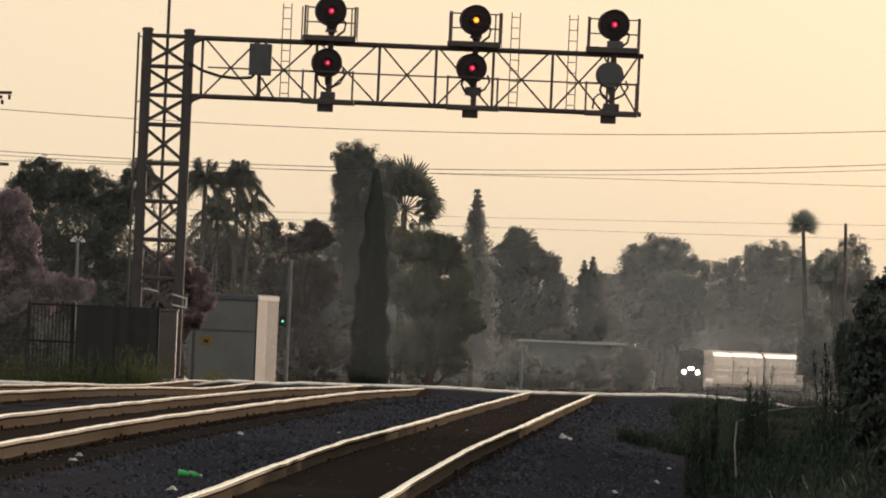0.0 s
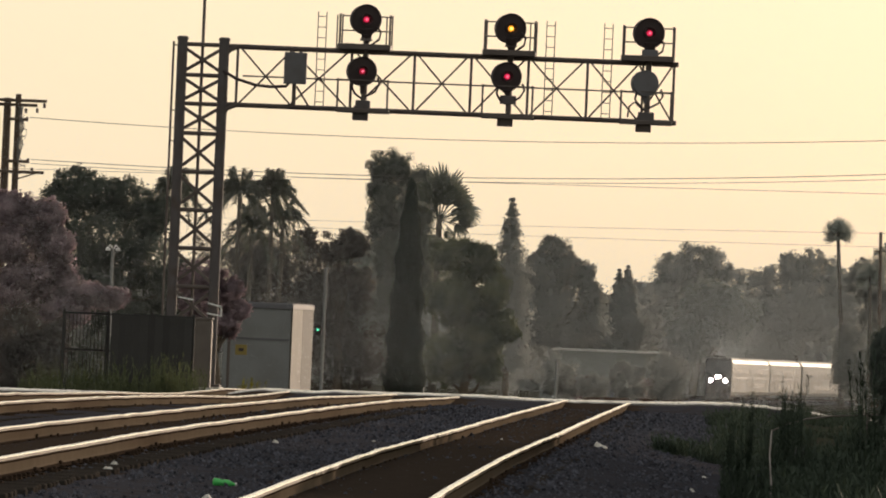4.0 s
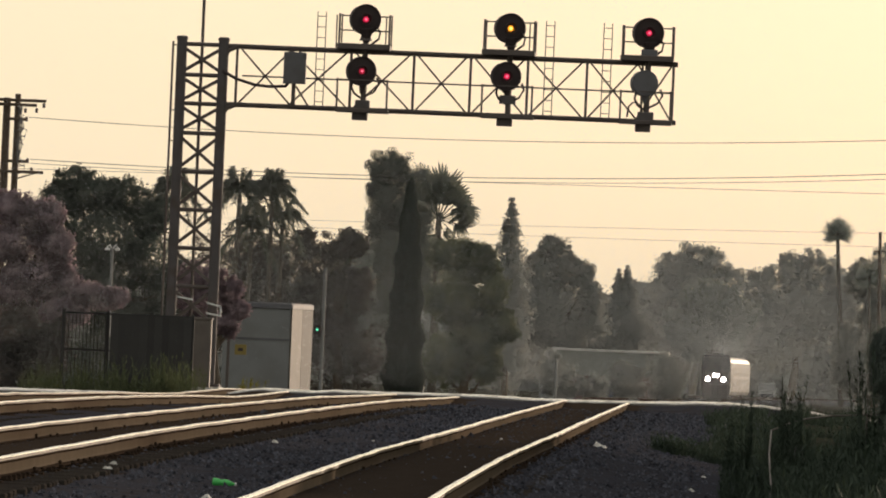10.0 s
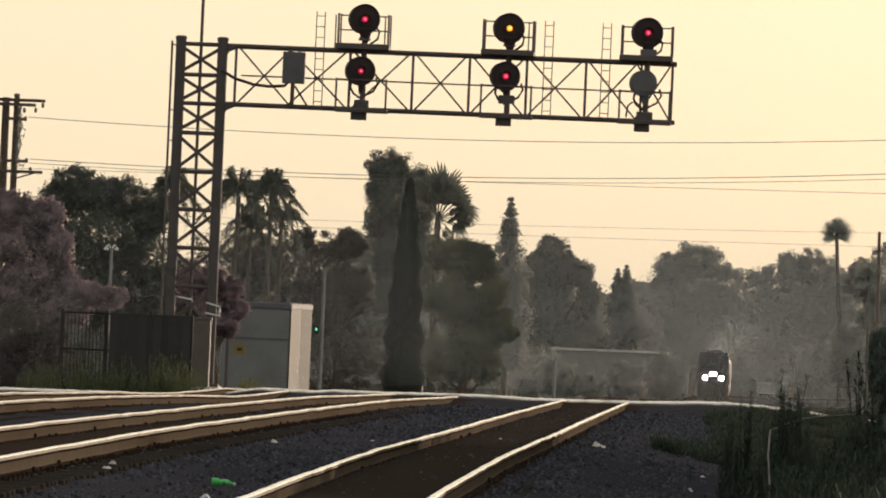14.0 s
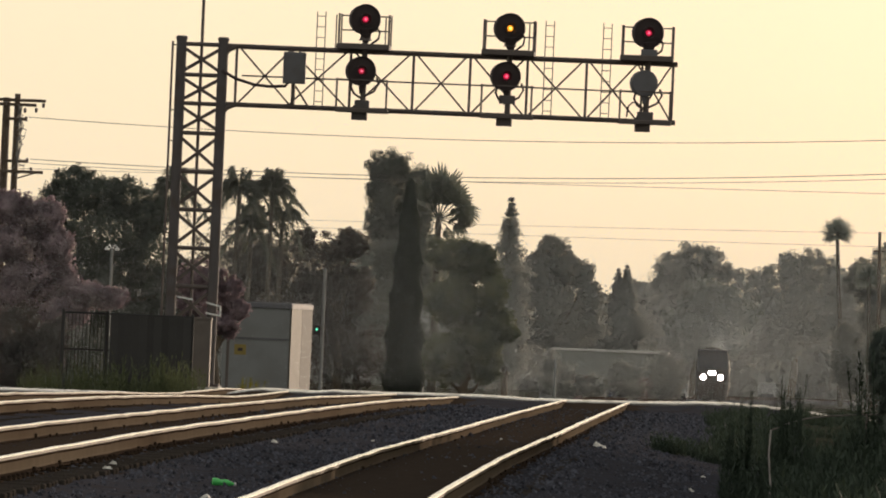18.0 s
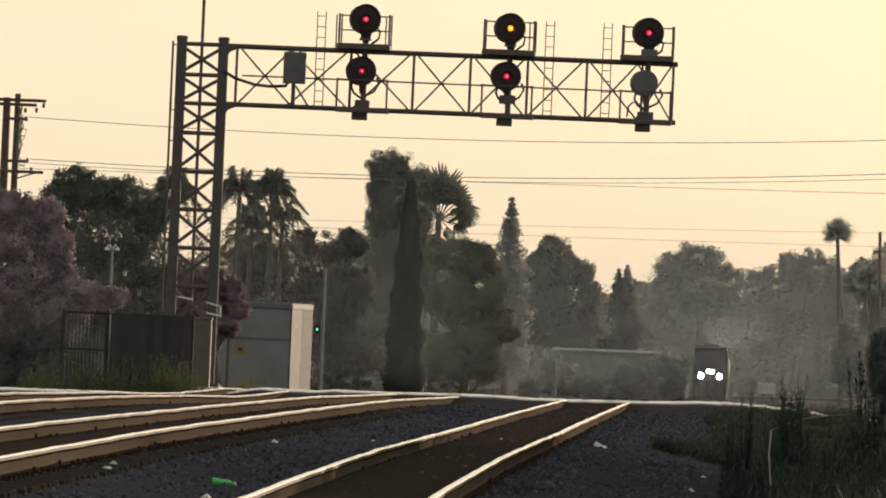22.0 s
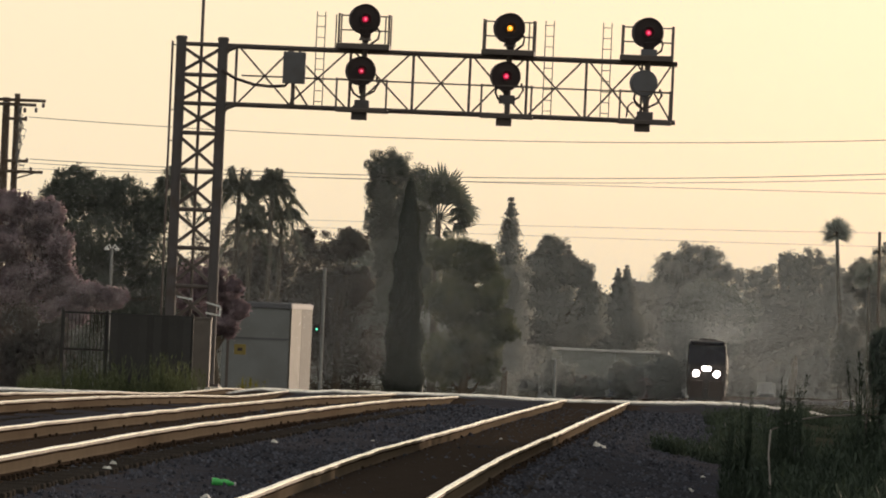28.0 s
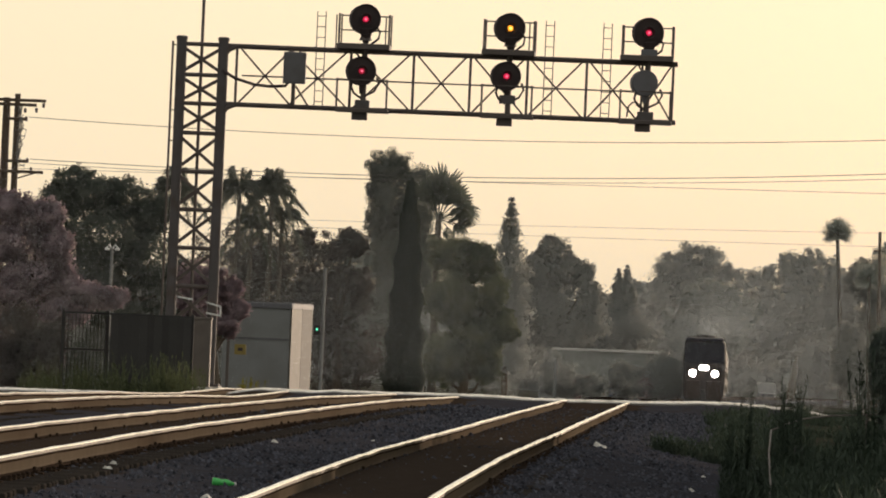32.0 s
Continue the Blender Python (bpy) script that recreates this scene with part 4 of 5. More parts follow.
TREES = (
    ("jacaranda_tree", "jacaranda tree covered in mauve blossom behind the fence", (-22.12, 260, -1.0), LEAF_PURPLE, 0.070, 62000, ((-0.63, 5.77, 0.76, 0.52), (0.29, 5.52, 0.70, 0.59), (-0.37, 4.70, 0.90, 0.70), (0.82, 4.58, 0.56, 0.70), (0.19, 3.68, 1.01, 0.59), (1.11, 3.55, 0.42, 0.52), (-0.48, 3.13, 0.70, 0.59), (1.79, 3.23, 0.70, 0.38), (2.58, 3.12, 0.59, 0.28), (1.11, 2.67, 0.87, 0.45),)),
    ("jacaranda_tree", "small jacaranda with mauve blossom behind the mast", (-14.59, 233, -0.9), LEAF_PURPLE, 0.055, 16000, ((-0.68, 3.57, 0.40, 0.50), (-0.09, 3.54, 0.34, 0.44), (0.34, 3.22, 0.37, 0.40), (0.64, 2.79, 0.25, 0.28), (0.28, 2.36, 0.34, 0.31), (-0.57, 2.87, 0.47, 0.47),)),
    ("broadleaf_tree", "dense dark broadleaf tree behind the fence", (-20.82, 280, -1.2), LEAF_DARK, 0.075, 95000, ((-1.62, 7.25, 0.75, 0.45), (-0.94, 6.78, 1.12, 0.71), (0.19, 6.73, 0.94, 0.67), (0.92, 6.10, 0.60, 0.64), (-2.06, 6.36, 0.64, 0.79), (-0.59, 5.38, 1.68, 1.16), (1.34, 6.31, 0.49, 0.52), (1.13, 4.70, 1.12, 1.12), (-0.70, 3.50, 1.50, 1.16), (1.74, 3.60, 0.94, 1.12), (-2.05, 4.19, 0.94, 1.12), (0.86, 2.25, 1.68, 1.12),)),
    ("shrub", "dark shrub at the end of the yard fence", (-21.27, 250, -1.0), LEAF_RUSSET, 0.070, 22000, ((-0.41, 1.93, 1.17, 0.92), (0.46, 1.30, 0.84, 0.84), (-0.70, 0.92, 1.00, 1.00), (0.85, 1.82, 0.43, 0.67),)),
    ("shrub", "dark shrubs growing along the yard fence", (-19.48, 262, -1.1), LEAF_DARK, 0.089, 15014, ((-2.46, 1.17, 1.75, 0.79), (-0.01, 1.27, 1.93, 0.79), (1.90, 1.70, 0.88, 1.05),)),
    ("broadleaf_tree", "low dark tree with a reddish crown", (-17.64, 365, -2.0), LEAF_RUSSET, 0.08, 95000, ((-0.79, 6.18, 1.10, 1.10), (0.03, 6.95, 1.10, 0.78), (0.63, 7.22, 0.61, 0.61), (-0.12, 4.74, 1.71, 2.06), (-1.31, 3.96, 1.22, 2.20), (0.21, 2.56, 1.71, 1.71), (-1.46, 7.42, 0.34, 0.44), (-3.06, 4.86, 1.46, 2.20), (-4.55, 5.53, 1.46, 2.06), (-2.39, 6.36, 1.10, 1.46), (-3.48, 6.07, 1.10, 1.34), (-5.21, 3.79, 1.46, 1.46),)),
    ("eucalyptus_tree", "tall narrow tree with a dense ragged crown", (-19.42, 475, -2.4), LEAF_TALL, 0.085, 150000, ((-0.91, 12.90, 1.14, 1.02), (-1.50, 11.98, 0.57, 0.83), (0.71, 12.33, 0.83, 1.02), (-0.76, 10.90, 1.21, 1.52), (0.71, 10.16, 1.08, 1.75), (-1.41, 9.76, 0.70, 0.95), (-0.64, 8.20, 1.46, 1.59), (0.98, 7.63, 1.27, 1.91), (-0.52, 5.34, 1.65, 1.91), (-0.09, 2.81, 1.75, 1.91),)),
    ("broadleaf_tree", "spreading olive-green tree beside the line", (-15.00, 452, -2.3), LEAF_OLIVE, 0.085, 110000, ((-0.76, 8.03, 1.33, 0.97), (0.64, 7.73, 1.09, 1.09), (1.50, 6.01, 0.79, 1.27), (-0.66, 5.61, 1.45, 1.81), (1.94, 4.27, 0.66, 0.97), (0.94, 3.56, 1.27, 1.57), (-0.83, 2.58, 1.39, 1.51), (2.53, 3.93, 0.42, 0.36), (1.38, 1.92, 0.73, 0.79),)),
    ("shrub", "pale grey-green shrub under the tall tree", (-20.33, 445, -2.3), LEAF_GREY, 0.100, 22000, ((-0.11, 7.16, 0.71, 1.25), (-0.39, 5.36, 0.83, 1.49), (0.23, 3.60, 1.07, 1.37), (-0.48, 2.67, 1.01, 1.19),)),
    ("eucalyptus_tree", "hazy grey eucalyptus with an uneven crown", (-17.82, 800, -3.7), LEAF_HAZED, 0.248, 34992, ((-0.74, 13.37, 1.28, 1.39), (-1.44, 10.93, 2.03, 2.41), (0.95, 11.57, 1.71, 2.03), (2.61, 10.30, 1.07, 1.71), (0.06, 7.25, 4.28, 3.21), (3.23, 8.19, 0.86, 1.60), (-2.88, 7.12, 3.21, 3.21), (-4.53, 8.12, 2.14, 3.74),)),
    ("broadleaf_tree", "hazy grey round tree far off", (-14.04, 900, -4.2), LEAF_HAZED, 0.248, 13608, ((-0.87, 9.13, 2.05, 1.32), (1.04, 6.80, 4.21, 2.41), (-3.13, 5.72, 3.61, 2.41),)),
    ("eucalyptus_tree", "tall airy eucalyptus in the haze behind the train", (-7.45, 1260, -5.8), LEAF_HAZED, 0.331, 34992, ((0.14, 20.28, 3.03, 2.02), (2.72, 19.12, 2.19, 2.53), (-3.14, 18.03, 3.20, 3.03), (-5.06, 13.73, 2.70, 4.21), (-0.47, 14.77, 4.21, 4.21), (4.95, 16.27, 2.19, 2.53), (-6.56, 9.45, 2.19, 3.37), (1.04, 8.93, 9.26, 5.05),)),
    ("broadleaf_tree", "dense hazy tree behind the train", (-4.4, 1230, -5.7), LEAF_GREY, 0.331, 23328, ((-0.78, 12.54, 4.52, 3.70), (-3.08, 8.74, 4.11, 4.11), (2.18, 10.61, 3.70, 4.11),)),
    ("broadleaf_tree", "row of hazy grey trees past the curve", (7.39, 1280, -5.9), LEAF_HAZED, 0.331, 46656, ((-6.05, 15.82, 2.05, 3.25), (-3.95, 16.76, 1.71, 2.57), (-0.62, 19.05, 2.05, 2.91), (2.79, 19.37, 2.74, 2.91), (6.31, 17.20, 2.22, 3.42), (1.34, 13.14, 9.41, 5.13), (8.16, 13.86, 1.54, 3.42), (-4.49, 9.46, 7.70, 4.28),)),
    ("broadleaf_tree", "hazy trees at the edge of the curve", (13.29, 860, -4.1), LEAF_HAZED, 0.228, 27216, ((-1.51, 12.58, 1.84, 2.18), (0.96, 12.68, 2.06, 3.45), (0.36, 9.21, 2.30, 2.87), (-2.63, 5.05, 1.72, 3.45), (0.32, 3.45, 2.87, 3.45),)),
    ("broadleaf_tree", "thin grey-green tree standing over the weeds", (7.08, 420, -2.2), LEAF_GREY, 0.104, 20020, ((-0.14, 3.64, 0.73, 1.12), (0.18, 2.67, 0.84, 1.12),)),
    ("shrub", "hazy shrubs along the foot of the far trees", (-11.65, 950, -4.3), LEAF_HAZED, 0.207, 23328, ((1.27, 2.98, 2.54, 2.22), (-15.25, 2.90, 2.29, 3.81), (-12.77, 4.28, 1.91, 3.18), (-1.26, 2.87, 1.91, 2.54),)),
    ("shrub", "hazy shrubs in front of the warehouse", (-11.01, 772, -5.0), LEAF_HAZED, 0.184, 14400, ((-5.89, 2.91, 1.75, 1.86), (-2.76, 2.22, 1.34, 1.14), (0.63, 2.7, 1.70, 1.7), (4.2, 3.2, 1.5, 2.6),)),
)
TREES += tuple(("shrub", "tall dark leafy shrub at the edge of the bank", (x, y, -0.95), LEAF_DARK, 0.06, 9000, ((0, 0.9, 0.45, 0.9), (0.05, h * 0.6, 0.5, h * 0.25), (-0.05, h * 0.85, 0.36, h * 0.17)))
               for x, y, h in ((2.05, 88, 3.0), (2.15, 94, 3.1), (2.25, 100, 3.0), (2.36, 106, 3.2), (2.45, 112, 3.1), (2.55, 118, 3.3), (2.65, 124, 3.2), (2.75, 130, 3.3), (2.9, 136, 3.4)))
# a dense hedge out of view past the weeds, added so that its long shade falls across the near track
TREES += tuple(("shrub", "tall dense hedge shrub out of view, added to shade the near track", (6.0, 95 + 4.0 * k, -1.0), LEAF_DARK, 0.17, 7000, ((0, 1.2, 2.1, 1.3), (0.1, 2.6, 2.0, 1.2), (0, h, 2.0, 0.8)))
               for k, h in enumerate((3.15, 3.3, 3.45, 3.6, 3.9, 4.05, 4.1, 4.1, 3.95, 3.4, 3.2)))
for i, (name, label, at, mat, leaf, count, lobes) in enumerate(TREES):
    rng = np.random.default_rng(11 + i)
    tree = thing(name, at, label, "tree" if "tree" in name else "shrub")
    top = max(z for _, z, _, _ in lobes)
    trunk_r = 0.035 * top if "tree" in name else 0.06
    fork = 0.45 * top
    part("trunk", Geo().tube([(0, 0, -0.3), (0.03 * top, 0, fork * 0.5), (0, 0.02 * top, fork)], trunk_r, 9, trunk_r * 0.65), BARK, tree)
    for x, z, rx, rz in lobes:
        knee = (x * 0.45, 0.1, fork + (z - fork) * 0.35) if z > fork else (x * 0.5, 0.1, z * 0.4)
        start = (0, 0.02 * top, fork) if z > fork else (0, 0, z * 0.3)
        part("limb", Geo().tube([start, knee, (x, 0.0, z)], trunk_r * 0.55, 6, trunk_r * 0.12), BARK, tree)
    if at[1] > 700:
        count, leaf = int(count * 1.7), leaf * 0.8
    pts, turns = crown_points(lobes, count, rng, leaf)
    crown = part("crown", None, None, tree, data=leaf_mesh("crown", pts, rng.uniform(0.6, 1.3, len(pts)) * leaf, mat, rng, 0.0, turns))
    crown["kind"] = "stuff"


def cypress(at, height, width, leaf, count, mat, label, seed, taper=0.75):
    rng = np.random.default_rng(seed)
    tree = thing("cypress_tree", at, label, "tree", "cypresses")
    part("trunk", Geo().tube([(0, 0, -0.3), (0, 0, height * 0.8)], 0.02 * height, 8, 0.03), BARK, tree)
    h = rng.uniform(0, 1, count) ** 1.25
    r = width / 2 * (1 - h) ** taper * np.minimum(1, 0.75 + 2.5 * h) * (1 + 0.25 * np.sin(h * 37 + rng.uniform(0, 6.28)) * rng.uniform(0, 1, count))
    ang = rng.uniform(0, 2 * math.pi, count)
    q = rng.uniform(0.35, 1.05, count) ** 0.5
    pts = np.stack([r * q * np.cos(ang), r * q * np.sin(ang), 0.03 * height + h * height * 0.98], axis=1)
    turns = np.stack([np.cos(ang), np.sin(ang), np.full(count, 0.25)], axis=1)
    part("crown", None, None, tree, data=leaf_mesh("crown", pts, rng.uniform(0.6, 1.3, count) * leaf, mat, rng, 1.2, turns))["kind"] = "stuff"


def conifer(at, height, width, leaf, mat, label, seed, tips=((0.0, 1.0),)):
    """A spire of drooping boughs in uneven tiers, with gaps between them near the top."""
    rng = np.random.default_rng(seed)
    tree = thing("conifer_tree", at, label, "tree", "conifers")
    out, turns = [], []
    for tip_x, scale in tips:
        tall = height * scale
        part("trunk", Geo().tube([(0, 0, -0.3), (tip_x * 0.7, 0, tall * 0.6), (tip_x, 0, tall)], 0.018 * height, 8, 0.04), BARK, tree)
        z = tall
        while z > 0.15 * tall:
            down = (tall - z) / tall
            reach = width / 2 * min(0.75, 0.03 + 2.1 * down) * rng.uniform(0.65, 1.2)
            turn0 = rng.uniform(0, 6.28)
            for i in range(3 + int(6 * down)):
                a = turn0 + i * 2.4 + rng.uniform(-0.3, 0.3)
                k = int(70 + 160 * min(1.0, 2 * down))
                u = rng.uniform(0.05, 1, (k, 1)) ** 0.7
                r = reach * rng.uniform(0.7, 1.1)
                arm = np.array([math.cos(a), math.sin(a), 0.0]) * r
                pts = np.array([tip_x, 0, z]) + u * arm + np.array([0, 0, 1.0]) * (-0.35 * r * u ** 2 + 0.12 * r * u)
                pts += rng.normal(size=(k, 3)) * (0.045 * width * min(1.0, 0.3 + 3 * down) + 0.05 * r) * np.array([1, 1, 0.8])
                out.append(pts)
                turns.append(np.tile([math.cos(a), math.sin(a), 0.45], (k, 1)) + rng.normal(size=(k, 3)) * 0.15)
            z -= height * (0.020 + 0.014 * rng.random())
    pts, turns = np.concatenate(out), np.concatenate(turns)
    part("crown", None, None, tree, data=leaf_mesh("crown", pts, rng.uniform(0.6, 1.3, len(pts)) * leaf, mat, rng, 0.3, turns))["kind"] = "stuff"


cypress((-14.82, 370, -2.2), 10.25, 1.8, 0.12, 34000, LEAF_CYPRESS, "slim dark cypress in front of the tall tree", 3, 0.5)
conifer((-19.64, 700, -3.2), 16.0, 4.8, 0.20, LEAF_HAZED, "tall hazy conifer tapering to a thin tip", 4)
conifer((-12.87, 900, -4.0), 13.4, 4.2, 0.26, LEAF_HAZED, "small hazy conifer with a forked tip far off", 5, ((0.2, 1.0), (-0.7, 0.97)))


def fan_frond(length, droop, rng, stem):
    """A fan leaf: a long stalk and a spread of narrow pointed fingers whose tips hang."""
    g = Geo()
    stalk = length * stem
    root = Vector((stalk, 0, stalk * 0.06))
    g.tube([(0, 0, 0), (stalk * 0.5, 0, stalk * 0.06), root], 0.028, 4)
    for k in range(17):
        a = (k - 8) * 0.15
        reach = length * (1 - stem) * (1 - 0.035 * abs(k - 8)) * rng.uniform(0.85, 1.1)
        side = Vector((-math.sin(a), math.cos(a), 0)) * length * 0.030
        way = Vector((math.cos(a), math.sin(a), 0))
        mid = root + way * reach * 0.5 + Vector((0, 0, 0.05 * reach))
        late = root + way * reach * 0.8 - Vector((0, 0, droop * reach * 0.12))
        tip = root + way * reach * 0.97 - Vector((0, 0, droop * reach * 0.45))
        g.add([root, mid - side, mid + side, late - side * 0.7, late + side * 0.7, tip], [(0, 1, 2), (1, 3, 4, 2), (3, 5, 4)])
    return g


def feather_frond(length, rise, drop, rng):
    """A plumed leaf that climbs from the crown and arches over, its leaflets hanging from the rib."""
    g = Geo()

    def at(u):
        return Vector((length * u * math.cos(rise) * (1 - 0.12 * u), 0, length * (u * math.sin(rise) - drop * u * u)))

    g.tube([at(u) for u in np.linspace(0, 1, 9)], 0.02, 4, 0.006)
    for k in range(46):
        u = 0.14 + 0.86 * k / 45
        p = at(u)
        reach = length * 0.36 * (1 - 0.45 * abs(u - 0.45)) * rng.uniform(0.7, 1.15)
        for s in (-1, 1):
            tip = p + Vector((reach * rng.uniform(0.1, 0.5), s * reach * rng.uniform(0.25, 0.7), reach * rng.uniform(-1.0, 0.1)))
            side = Vector((0.016, 0, 0.012)) * max(1.0, length)
            g.add([p - side, p + side, tip], [(0, 1, 2)])
    return g


def palm(at, height, lean, crown, fronds, kind, mat, trunk_r, label, seed, arches=(), fans=()):
    """A trunk with fronds all round; fans: (angle up from the horizon, length) of the fan leaves; arches: (rise, length, drop) of plumes."""
    rng = random.Random(seed)
    tree = thing("palm_tree", at, label, "palm tree")
    part("trunk", Geo().tube([(0, 0, -0.4), (lean * 0.35, 0, height * 0.45), (lean, 0, height - 0.15)], trunk_r * 1.25, 9, trunk_r * 0.8), PALM_BARK, tree)
    part("crownshaft", Geo().tube([(lean, 0, height - 0.12 * crown - 0.3), (lean, 0, height - 0.1), (lean, 0, height + 0.1 * crown)], trunk_r * 1.0, 9, trunk_r * 0.5), PALM_BARK, tree)
    if kind == "fan":
        forms = [to_mesh("frond", fan_frond(crown, droop, rng, 0.45 if trunk_r < 0.21 else 0.12), mat) for droop in (0.15, 0.4, 0.7, 1.0)]
        for i, (up, size) in enumerate(fans):
            droop = 0 if up > 60 else 1 if up > 20 else 2 if up > -30 else 3
            spin = rng.uniform(-38, 38) + (180 if i % 3 == 2 else 0)
            up = 180 - up if i % 3 == 2 else up
            part("frond", None, None, tree, data=forms[droop], m=pose(lean, 0, height, 0, 0, spin) @ pose(0, 0, 0, 0, -up, 0) @ pose(0, 0, 0, 55 * rng.uniform(-1, 1) + (25 if i % 2 else -25), 0, 0) @ Matrix.Scale(size, 4))
        return
    forms = [to_mesh("frond", feather_frond(crown * s, radians(r), d, rng), mat) for r, s, d in arches]
    for i in range(fronds):
        part("frond", None, None, tree, data=forms[i % len(forms)], m=pose(lean, 0, height + 0.1 * rng.random(), 0, 0, i * 137.5 + rng.uniform(-20, 20)) @ pose(0, 0, 0, rng.uniform(-15, 15), rng.uniform(-10, 10), 0))


ROUND = ((75, 0.9, 0.30), (58, 1.0, 0.55), (40, 1.0, 0.7), (20, 1.0, 0.8), (-5, 1.0, 0.6), (66, 0.85, 0.45))
SHAGGY = ((72, 0.95, 0.35), (55, 1.0, 0.75), (30, 1.0, 0.9), (62, 0.9, 0.6), (-10, 1.1, 0.7), (45, 0.95, 0.85))
ROUND_HEAD = tuple((up, 1.0 - 0.05 * (k % 3)) for k, up in enumerate((90, 75, 105, 60, 120, 45, 135, 30, 150, 15, 165, 2, 178, -12, 192, -25, 205, -38, 218))) + tuple((up, 0.6) for up in (90, 65, 115, 40, 140, 15, 165))
palm((-20.02, 330, -1.6), 8.30, 0.10, 1.5, 24, "feather", LEAF_PALM, 0.10, "queen palm with an upright tuft of plumed fronds", 1, SHAGGY)
palm((-18.74, 331, -1.6), 8.37, 0.05, 1.35, 38, "feather", LEAF_PALM, 0.10, "queen palm with a dense puffy head", 2, ROUND)
palm((-22.59, 332, -1.6), 8.29, -0.10, 1.5, 24, "feather", LEAF_PALM, 0.10, "queen palm behind the lattice mast", 3, SHAGGY)
palm((-19.61, 332, -1.6), 6.98, 0.10, 1.5, 20, "feather", LEAF_PALM, 0.10, "shorter queen palm with hanging fronds", 8, SHAGGY)
palm((-18.46, 333, -1.6), 7.38, 0.10, 1.45, 18, "feather", LEAF_PALM, 0.10, "shorter queen palm with ragged fronds", 9, SHAGGY)
palm((-17.08, 466, -2.4), 10.16, 0.0, 2.05, 0, "fan", LEAF_PALM, 0.2, "fan palm with stiff spiky fronds", 4, (),
     ((106, 1.50), (99, 1.2), (93, 1.58), (82, 1.48), (70, 1.5), (60, 1.15), (52, 1.38), (40, 1.3), (30, 1.12), (18, 1.24), (6, 1.05), (-8, 1.14), (-22, 1.0), (120, 1.25), (135, 1.0), (150, 0.9), (88, 1.0), (112, 0.95), (-100, 0.9), (100, 0.85), (76, 0.88), (50, 0.82), (26, 0.8), (2, 0.75), (126, 0.8), (-38, 0.85), (-60, 0.8)))
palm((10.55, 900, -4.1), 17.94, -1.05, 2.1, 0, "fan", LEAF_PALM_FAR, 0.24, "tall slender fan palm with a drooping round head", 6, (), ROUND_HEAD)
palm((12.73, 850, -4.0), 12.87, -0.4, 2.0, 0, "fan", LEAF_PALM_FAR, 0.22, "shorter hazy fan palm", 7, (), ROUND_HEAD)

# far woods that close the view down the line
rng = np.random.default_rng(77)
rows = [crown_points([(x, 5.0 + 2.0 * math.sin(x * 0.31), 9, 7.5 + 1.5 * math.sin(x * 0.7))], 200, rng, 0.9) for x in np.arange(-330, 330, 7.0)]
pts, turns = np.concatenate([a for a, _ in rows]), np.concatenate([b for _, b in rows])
woods = new("far_woods", leaf_mesh("far_woods", pts, rng.uniform(0.7, 1.5, len(pts)) * 2.3, LEAF_HAZED, rng, 0.0, turns))
woods.location = (0, 1420, -6.0)
tagged(woods, "hazy grey-green woods at the end of the line", "woods", kind="stuff")

# evening haze over the far line, stood in for by pale specks, thickest low down and towards the train
def haze_cloud(label, count, y0, middle, spread, height, size, seed, base=-0.6):
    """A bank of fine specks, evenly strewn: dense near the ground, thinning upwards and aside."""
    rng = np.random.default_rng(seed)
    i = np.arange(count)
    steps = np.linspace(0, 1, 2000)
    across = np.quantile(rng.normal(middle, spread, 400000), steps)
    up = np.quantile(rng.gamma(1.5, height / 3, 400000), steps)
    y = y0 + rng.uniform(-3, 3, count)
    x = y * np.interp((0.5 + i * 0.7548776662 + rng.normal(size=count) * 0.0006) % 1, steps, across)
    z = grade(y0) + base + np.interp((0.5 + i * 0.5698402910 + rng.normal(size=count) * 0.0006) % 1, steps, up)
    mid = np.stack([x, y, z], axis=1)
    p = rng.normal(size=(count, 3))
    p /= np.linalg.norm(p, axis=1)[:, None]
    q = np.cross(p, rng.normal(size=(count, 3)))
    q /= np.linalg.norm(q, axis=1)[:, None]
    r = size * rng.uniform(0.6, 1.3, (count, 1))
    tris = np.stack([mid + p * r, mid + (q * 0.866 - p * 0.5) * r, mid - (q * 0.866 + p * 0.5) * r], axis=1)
    me = bpy.data.meshes.new("speck_haze")
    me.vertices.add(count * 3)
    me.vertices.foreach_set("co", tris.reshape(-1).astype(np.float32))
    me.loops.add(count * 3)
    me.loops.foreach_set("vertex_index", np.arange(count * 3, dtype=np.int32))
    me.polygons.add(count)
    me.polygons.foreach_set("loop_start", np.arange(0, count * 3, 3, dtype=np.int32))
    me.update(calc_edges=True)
    me.materials.append(HAZE_SPECK)
    return tagged(new("speck_haze", me), label, "dust", kind="stuff")


haze_cloud("thin sunlit haze over the far line, made of pale specks", 260000, 560, -0.010, 0.032, 12.0, 0.0092, 61)
haze_cloud("thin sunlit haze over the far curve, made of pale specks", 420000, 690, 0.0, 0.034, 27.0, 0.0195, 62)
haze_cloud("thin sunlit haze round the far trees, made of pale specks", 400000, 900, 0.0, 0.034, 30.0, 0.0242, 66)
haze_cloud("thin sunlit haze behind the train, made of pale specks", 300000, 1110, 0.0, 0.034, 40.0, 0.0290, 67)
haze_cloud("faint sunlit haze in front of the tall trees, made of pale specks", 160000, 420, -0.040, 0.012, 13.0, 0.0088, 63, 1.0)
haze_cloud("faint sunlit haze round the queen palms, made of pale specks", 180000, 310, -0.051, 0.013, 10.0, 0.0067, 68, 0.8)
